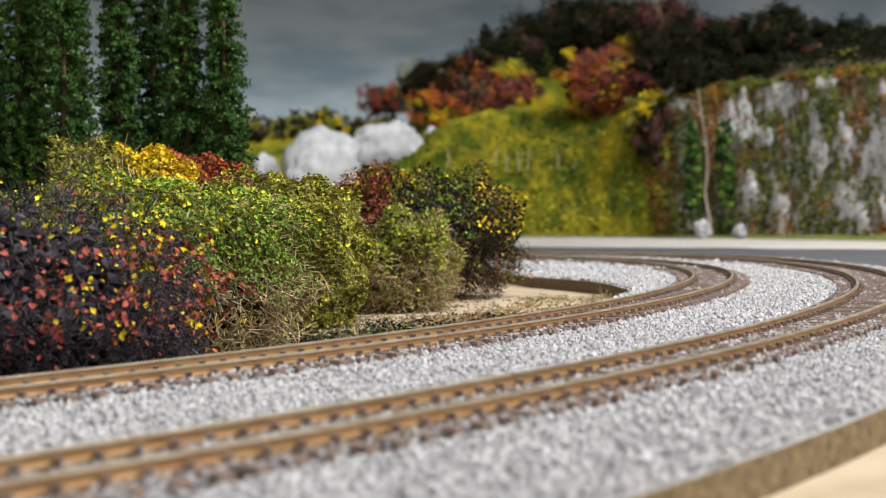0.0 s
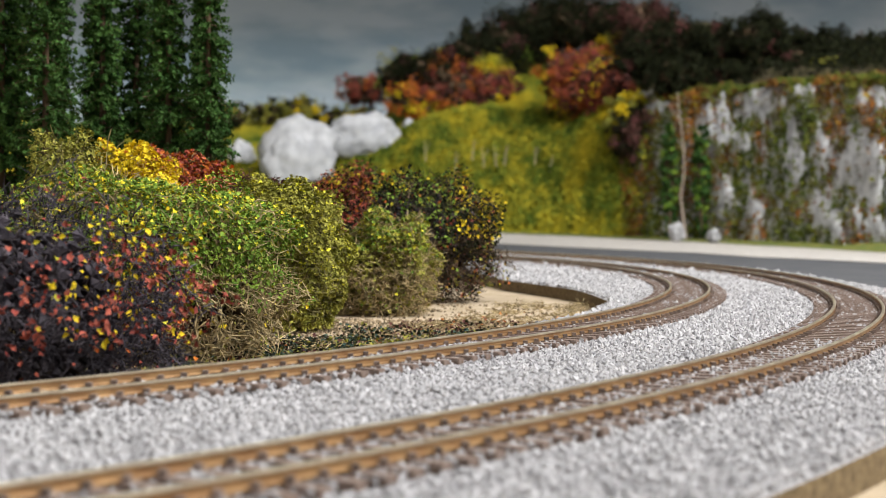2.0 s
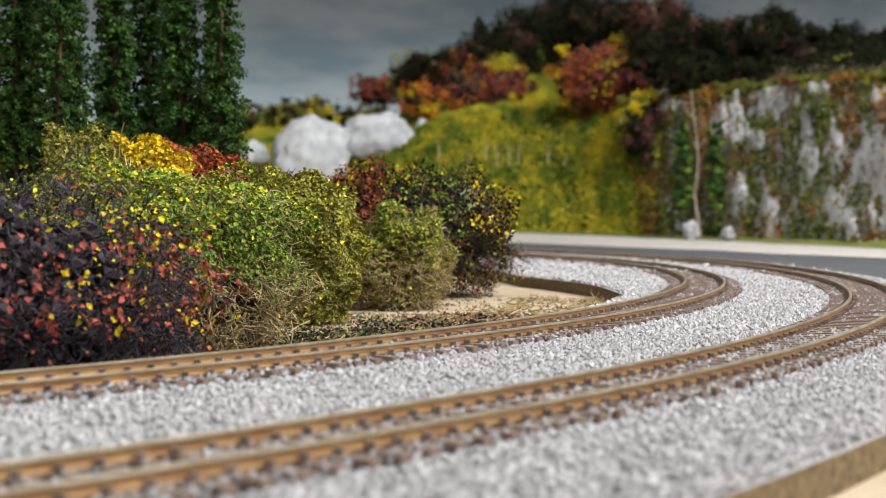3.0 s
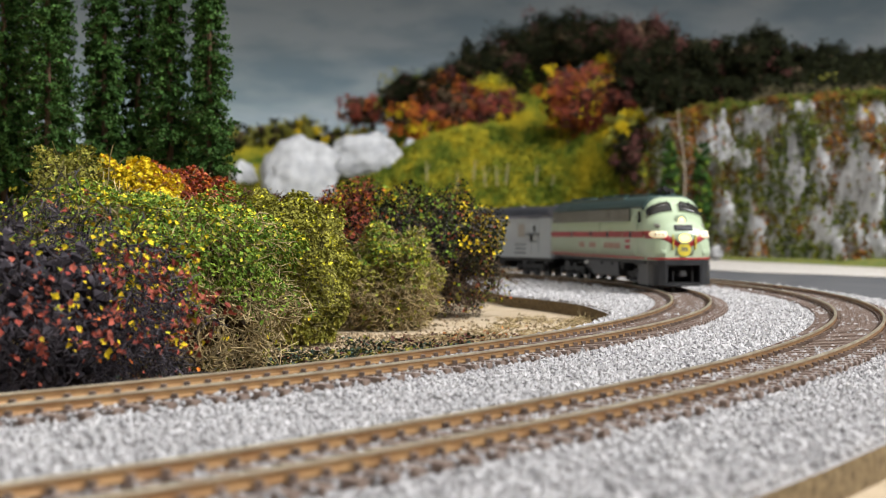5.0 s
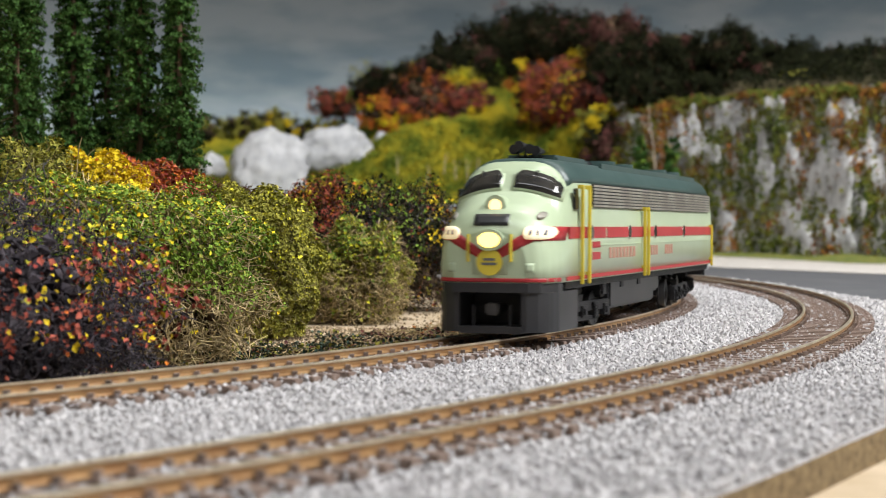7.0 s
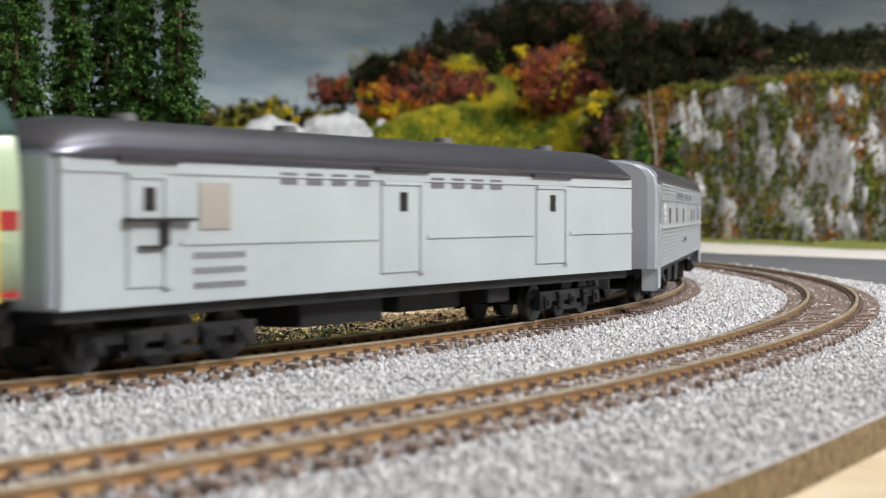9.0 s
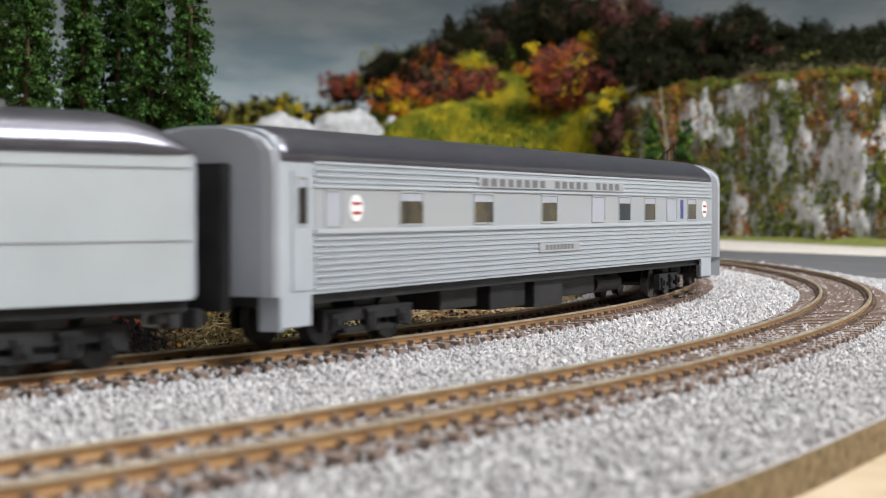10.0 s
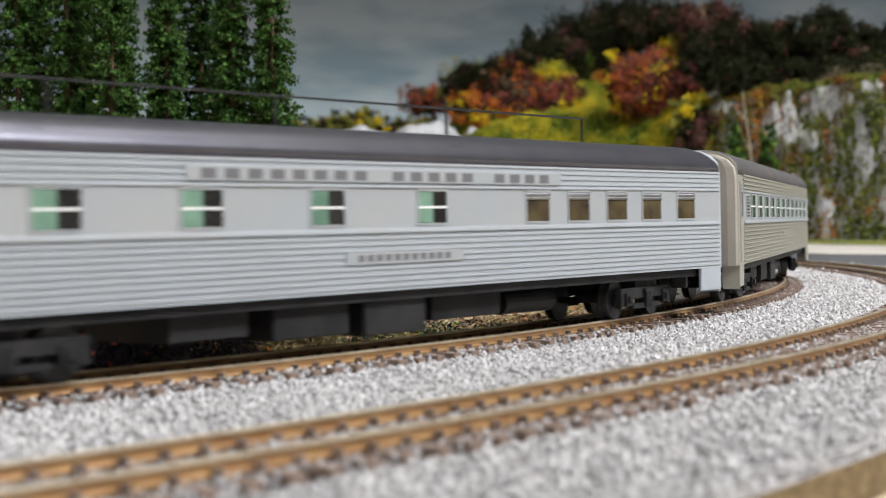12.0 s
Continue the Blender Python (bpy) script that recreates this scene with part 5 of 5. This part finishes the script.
        part("side_stripe", mbox([(68, 112, *sorted((s * 17.2, s * 17.92)), 27.9, 31.3), (-123.4, 66, *sorted((s * 17.2, s * 17.95)), 27.9, 31.3)], "side_stripe", RED), loco, "red side stripe")
        part("sill_stripe", mbox([(-123.4, 115, *sorted((s * 17.2, s * 17.98)), 16.0, 17.1)], "sill_stripe", RED), loco, "red sill stripe")
        b = part("number_board", skin("number_board", BOARD, *oval(s * 12.6, 29.4, 3.5, 1.75, 3.5), 0.75), loco, "lit white number board")
        for d in (-1.6, 0, 1.6):
            part("digit_bar", skin("digit_bar", LETTER, np.linspace(s * 12.6 + d - 0.28, s * 12.6 + d + 0.28, 4), lambda y: 28.7, lambda y: 30.1, 0.86), b)
        part("class_lamp", skin("class_lamp", GRILLE, *oval(s * 12.6, 34.2, 1.0, 1.0), 0.6), loco, "small round marker lamp")
        part("grab_iron", mbox([(nose_x(s * 6.2, 26) - 0.3, nose_x(s * 6.2, 26) + 1.2, s * 6.2 - 0.3, s * 6.2 + 0.3, 21.5, 29.2)], "grab_iron", YELLOW, 0.1), loco, "yellow grab iron")
        part("jack_pad", skin("jack_pad", MINT, np.linspace(s * 10.2, s * 12.4, 4), lambda y: 18.6, lambda y: 21.2, 0.4), loco)
    part("nose_sill_stripe", skin("nose_sill_stripe", RED, np.linspace(-17.4, 17.4, 30), lambda y: 15.9, lambda y: 17.0, 0.18), loco, "thin red sill stripe")
    part("nose_door", skin("nose_door", MINT, np.linspace(-5.2, 5.2, 10), lambda y: 18.0, lambda y: 33.0, 0.10), loco, "nose door panel")
    part("name_plate", skin("name_plate", PILOT, np.linspace(-5.0, 5.0, 8), lambda y: 31.6, lambda y: 34.6, 0.35), loco, "dark grey plate on the nose")
    for z, a, b, mat, ring, label in ((27.6, 3.7, 2.5, HEADLIGHT, 0.5, "glowing main headlight"), (37.2, 2.1, 2.1, MARS, 0.9, "glowing upper headlight")):
        x = nose_x(0, z)
        case = part("headlight", cyl("headlight", MINT, (x - 1.2, 0, z), a + ring, 5.0, "x", 28), loco, "round headlight housing")
        case.data.transform(Matrix.Translation((0, 0, z * MM)) @ Matrix.Diagonal((1, 1, (b + ring) / (a + ring), 1)) @ Matrix.Translation((0, 0, -z * MM)))
        lens = part("lens", cyl("lens", mat, (x + 1.0, 0, z), a, 1.2, "x", 28, a * 0.8), case, label)
        lens.data.transform(Matrix.Translation((0, 0, z * MM)) @ Matrix.Diagonal((1, 1, b / a, 1)) @ Matrix.Translation((0, 0, -z * MM)))
    badge = part("badge", cyl("badge", YELLOW, (nose_x(0, 21.4) + 0.3, 0, 21.4), 3.7, 1.0, "x", 28), loco, "round yellow nose badge")
    for z, y in ((22.2, 1.7), (21.0, 2.2)):
        part("badge_bar", mbox([(nose_x(0, 21.4) + 0.7, nose_x(0, 21.4) + 0.95, -y, y, z - 0.35, z + 0.35)], "badge_bar", LETTER), badge)
    # pilot with its open coupler pocket
    def plan(x0, x1, z0, z1, ylo, yhi, inset=0.0):
        ys = np.linspace(ylo, yhi, 12)
        front = [(nose_x(y, 17) - inset, y) for y in ys]
        bm = bmesh.new()
        lo = [bm.verts.new((x * MM, y * MM, z0 * MM)) for x, y in front] + [bm.verts.new((x0 * MM, y * MM, z0 * MM)) for y in (yhi, ylo)]
        hi = [bm.verts.new((x * MM, y * MM, z1 * MM)) for x, y in front] + [bm.verts.new((x0 * MM, y * MM, z1 * MM)) for y in (yhi, ylo)]
        bm.faces.new(hi)
        bm.faces.new(lo[::-1])
        for i in range(len(lo)):
            j = (i + 1) % len(lo)
            bm.faces.new((lo[i], lo[j], hi[j], hi[i]))
        return bm
    for nm, z0, z1, a, b, ins in (("anticlimber", 13.0, 15.7, -17.2, 17.2, -0.4), ("pilot_cheek", 2.0, 13.0, -17.2, -9.0, 0.2), ("pilot_cheek", 2.0, 13.0, 9.0, 17.2, 0.2), ("pilot_beam", 1.6, 3.6, -9.0, 9.0, 0.0)):
        part(nm, bm_mesh(nm, plan(100 if nm == "pilot_cheek" else 117, 0, z0, z1, a, b, ins), PILOT), loco, "dark grey pilot sheet")
    part("coupler_pocket", mbox([(114, 117, -9.2, 9.2, 2.5, 13.2)], "coupler_pocket", BLACK), loco)
    part("front_coupler", mbox([(116, 126.5, -1.2, 1.2, 7.4, 9.2), (124.5, 129, -2.0, 2.0, 6.6, 10.0)], "front_coupler", GREYMET, 0.5), loco, "bright metal knuckle coupler")
    for y in (-5.5, 5.2):
        part("air_hose", cyl("air_hose", BLACK, (128.3, y, 6.5), 0.5, 6, "z", 8), loco)
    # sides
    for s in (-1, 1):
        band = lambda a, b: tuple(sorted((s * a, s * b)))
        g = part("grille", mbox([(-118, 84, *band(17.2, 17.84), 37.2, 44.2)], "grille", BLACK), loco, "long stainless side grille")
        for i in range(7):
            z = 37.3 + i * 1.0
            yo = 18.05 if z < 42.5 else 17.95
            part("slat", mbox([(-118, 84, *band(17.3, yo), z, z + 0.62)], "slat", GRILLE), g)
        for x in (86.5, 34.7, -6.6, -60.2):
            rim = part("porthole", cyl("porthole", CHROME, (x, s * 17.8, 29.6), 2.3, 0.7, "y", 20), loco)
            part("pane", cyl("pane", GLASS, (x, s * 17.95, 29.6), 1.8, 0.6, "y", 20), rim)
        for x, z0, z1, two in ((101.0, 14.5, 43.5, True), (92.5, 14.5, 43.5, True), (14.5, 14.5, 38.0, False), (8.5, 14.5, 38.0, False), (-118.5, 15, 32, False)):
            if s < 0:
                continue
            part("handrail", mbox([(x - 0.5, x + 0.5, *band(18.3, 19.3), z0, z1), (x - 0.6, x + 0.6, *band(17.4, 18.5), z1 - 1.2, z1), (x - 0.6, x + 0.6, *band(17.4, 18.5), z0 + 2.5, z0 + 3.5)], "handrail", YELLOW, 0.2), loco, "yellow upright handrail")
        for x in (97, 11.5):
            part("side_door", mbox([(x - 3.6, x + 3.6, *band(17.4, 17.9), 18.2, 36.4 if x < 50 else 40)], "side_door", MINT, 0.1), loco)
        part("batten", mbox([(-122, 84, *band(17.5, 17.92), 25.6, 26.0)], "batten", MINT), loco)
        letters(loco, 63, 24, 8, s, 17.86, 21.4, 24.8, REDLETTER)
        letters(loco, 4, -13, 4, s, 17.86, 21.4, 24.8, REDLETTER)
        letters(loco, -25, -40, 4, s, 17.86, 21.4, 24.8, REDLETTER)
        part("emblem_bar", mbox([(75, 85, *band(17.4, 17.93), 25.0, 26.8), (75, 85, *band(17.4, 17.93), 21.4, 23.6)], "emblem_bar", RED), loco)
        part("fuel_tank", mbox([(-16, 52, *band(6, 15.5), 5.0, 15.4), (-30, -16, *band(8, 14.5), 8.0, 15.4), (52, 58, *band(8, 14.5), 9.0, 15.4)], "fuel_tank", PILOT, 0.8), loco, "dark grey fuel tank skirt")
        for x in (10, 36):
            part("tank_port", mbox([(x - 2.2, x + 2.2, *band(15.2, 15.9), 11.5, 14.2)], "tank_port", BLACK, 0.2), loco)
    part("underframe", mbox([(-123, 110, -16, 16, 13.4, 15.8)], "underframe", BLACK), loco)
    part("rear_end", mbox([(-126, -123.8, -7, 7, 10, 42)], "rear_end", BLACK, 0.4), loco, "black rubber passage at the rear")
    coupler(loco, -124, -1)
    a = math.degrees(math.asin(0.078 / INNER_R))
    for s in (1, -1):
        truck(loco, s * 78, (-21, 0, 21), 5.6, -s * a, "black six-wheel locomotive truck")
    return loco


def disc(car, x, s, y, z, r, mat, inner):
    d = part("round_emblem", cyl("round_emblem", mat, (x, s * (y + 0.2), z), r, 0.3, "y", 24), car, "white round emblem with red bars")
    for k in (-0.35, 0.35):
        part("emblem_bar", mbox([(x - r * 0.6, x + r * 0.6, *sorted((s * (y + 0.3), s * (y + 0.42))), z + k * r - 0.35, z + k * r + 0.35)], "emblem_bar", inner), d)


def decor_first(car, s, y):
    part("letter_board", mbox([(-50, 59, *sorted((s * y, s * (y + 0.5))), 36.2, 39.0)], "letter_board", PANEL), car)
    letters(car, 56.9, -47.9, 19, s, y + 0.52, 36.6, 38.6, LETTER, gaps=(8, 14))
    part("name_board", mbox([(-12, 18.5, *sorted((s * y, s * (y + 0.5))), 18.6, 21.2)], "name_board", PANEL), car)
    letters(car, 14, -8, 8, s, y + 0.52, 19.2, 20.6, LETTER)
    disc(car, 123, s, y, 30.8, 3.0, WHITE, RED)
    disc(car, -138, s, y, 30.8, 3.0, WHITE, RED)
    part("striped_emblem", mbox([(-113, -110, *sorted((s * y, s * (y + 0.3))), 27.5, 34)], "striped_emblem", material("blue_stripe", (0.05, 0.07, 0.22), 0.5)), car, "small blue striped emblem")


def decor_second(car, s, y):
    part("letter_board", mbox([(-60, 70, *sorted((s * y, s * (y + 0.5))), 36.2, 39.0)], "letter_board", PANEL), car)
    letters(car, 66.1, -56.9, 19, s, y + 0.52, 36.6, 38.6, LETTER, gaps=(8, 14))
    part("name_board", mbox([(-18, 24, *sorted((s * y, s * (y + 0.5))), 18.6, 21.2)], "name_board", PANEL), car)
    letters(car, 20, -14, 11, s, y + 0.52, 19.2, 20.6, LETTER)
    for x in (-49.9, -68.9, -88.0, -106.6, -126.2):
        part("window_louvre", mbox([(x - 5, x + 5, *sorted((s * y, s * (y + 0.6))), z, z + 0.4) for z in (32.6, 33.5)], "window_louvre", CHROME), car)


def decor_coach(car, s, y):
    part("name_board", mbox([(-20, -8, *sorted((s * y, s * (y + 0.5))), 20, 21.5)], "name_board", TAN), car)
    part("side_louvre", mbox([(126, 134, *sorted((s * y, s * (y + 0.6))), z, z + 0.5) for z in np.arange(27.5, 34.5, 1.0)], "side_louvre", CHROME), car)


LOCO = locomotive()
BAGGAGE = baggage_car()
FIRST = passenger_car("silver fluted sleeping car with grey window band and black roof", SILVER, FLUTE, ENDGREY, ROOF, 156, 149,
                      [(132.8, 6.5, "blind"), (96.2, 11.5, "brown"), (55.4, 11.5, "brown"), (10.8, 11, "brown"), (-28.5, 10.5, "blind"), (-52.2, 10.5, "dark"), (-76.8, 10.5, "brown"), (-100.2, 10.5, "blind"), (-123.1, 9.5, "brown")], decor_first)
SECOND = passenger_car("silver fluted coach with half-green windows and a roof aerial", SILVER, FLUTE, ENDGREY, ROOF, 156, 149,
                       [(100.8, 11, "green"), (65.7, 11, "green"), (29.3, 10.5, "green"), (-6.7, 10.5, "green"), (-49.9, 10, "brown"), (-68.9, 10, "brown"), (-88.0, 10, "brown"), (-106.6, 10, "brown"), (-126.2, 10, "brown")], decor_second)
aerial = part("aerial", mbox([(-100, 150, -0.25, 0.25, 55.2, 55.7)], "aerial", BLACK), SECOND, "thin wire aerial above the roof")
for x in (-99, -36, 26, 88, 149):
    part("aerial_post", mbox([(x - 0.25, x + 0.25, -0.25, 0.25, 48, 55.4)], "aerial_post", BLACK), aerial)
THIRD = passenger_car("champagne-silver fluted coach with close-set windows and dull black roof", TAN, TAN, TANEND, ROOFDULL, 156, 155,
                      [(x, 15, "green") for x in np.arange(112, -148, -24.0)], decor_coach)
VEHICLES = ((LOCO, 0.126, 0.078), (BAGGAGE, 0.378, 0.088), (FIRST, 0.6725, 0.108), (SECOND, 0.9852, 0.108), (THIRD, 1.2955, 0.108))


RUN = ((0.0, -1.068), (3.2, -0.385), (5.0, 0.0), (6.5, 0.3245), (7.0, 0.4375), (9.0, 0.8692), (10.5, 1.1918), (12.0, 1.5171))


def nose_at(t):
    """How far along the track the locomotive's nose has run."""
    ts, ss = zip(*RUN)
    k = max(i for i in range(len(ts) - 1) if ts[i] <= t)
    slope = lambda i: (ss[min(i + 1, len(ss) - 1)] - ss[max(i - 1, 0)]) / (ts[min(i + 1, len(ts) - 1)] - ts[max(i - 1, 0)])
    h = ts[k + 1] - ts[k]
    u = (t - ts[k]) / h
    return (ss[k] * (1 + 2 * u) * (1 - u) ** 2 + slope(k) * h * u * (1 - u) ** 2 + ss[k + 1] * u * u * (3 - 2 * u) + slope(k + 1) * h * u * u * (u - 1))


def motions():
    for ob, back, pivot in VEHICLES:
        walk(ob, [(t, train_pose(nose_at(t) - back, pivot)) for t in np.arange(0, 12.01, 0.25)])
    for ob, x, r in WHEELS:
        walk(ob, [(i / 30, pose(x, 0, r, 0, math.degrees((nose_at(i / 30) - nose_at(0)) / r) % 360, 0)) for i in range(0, 361)])


motions()
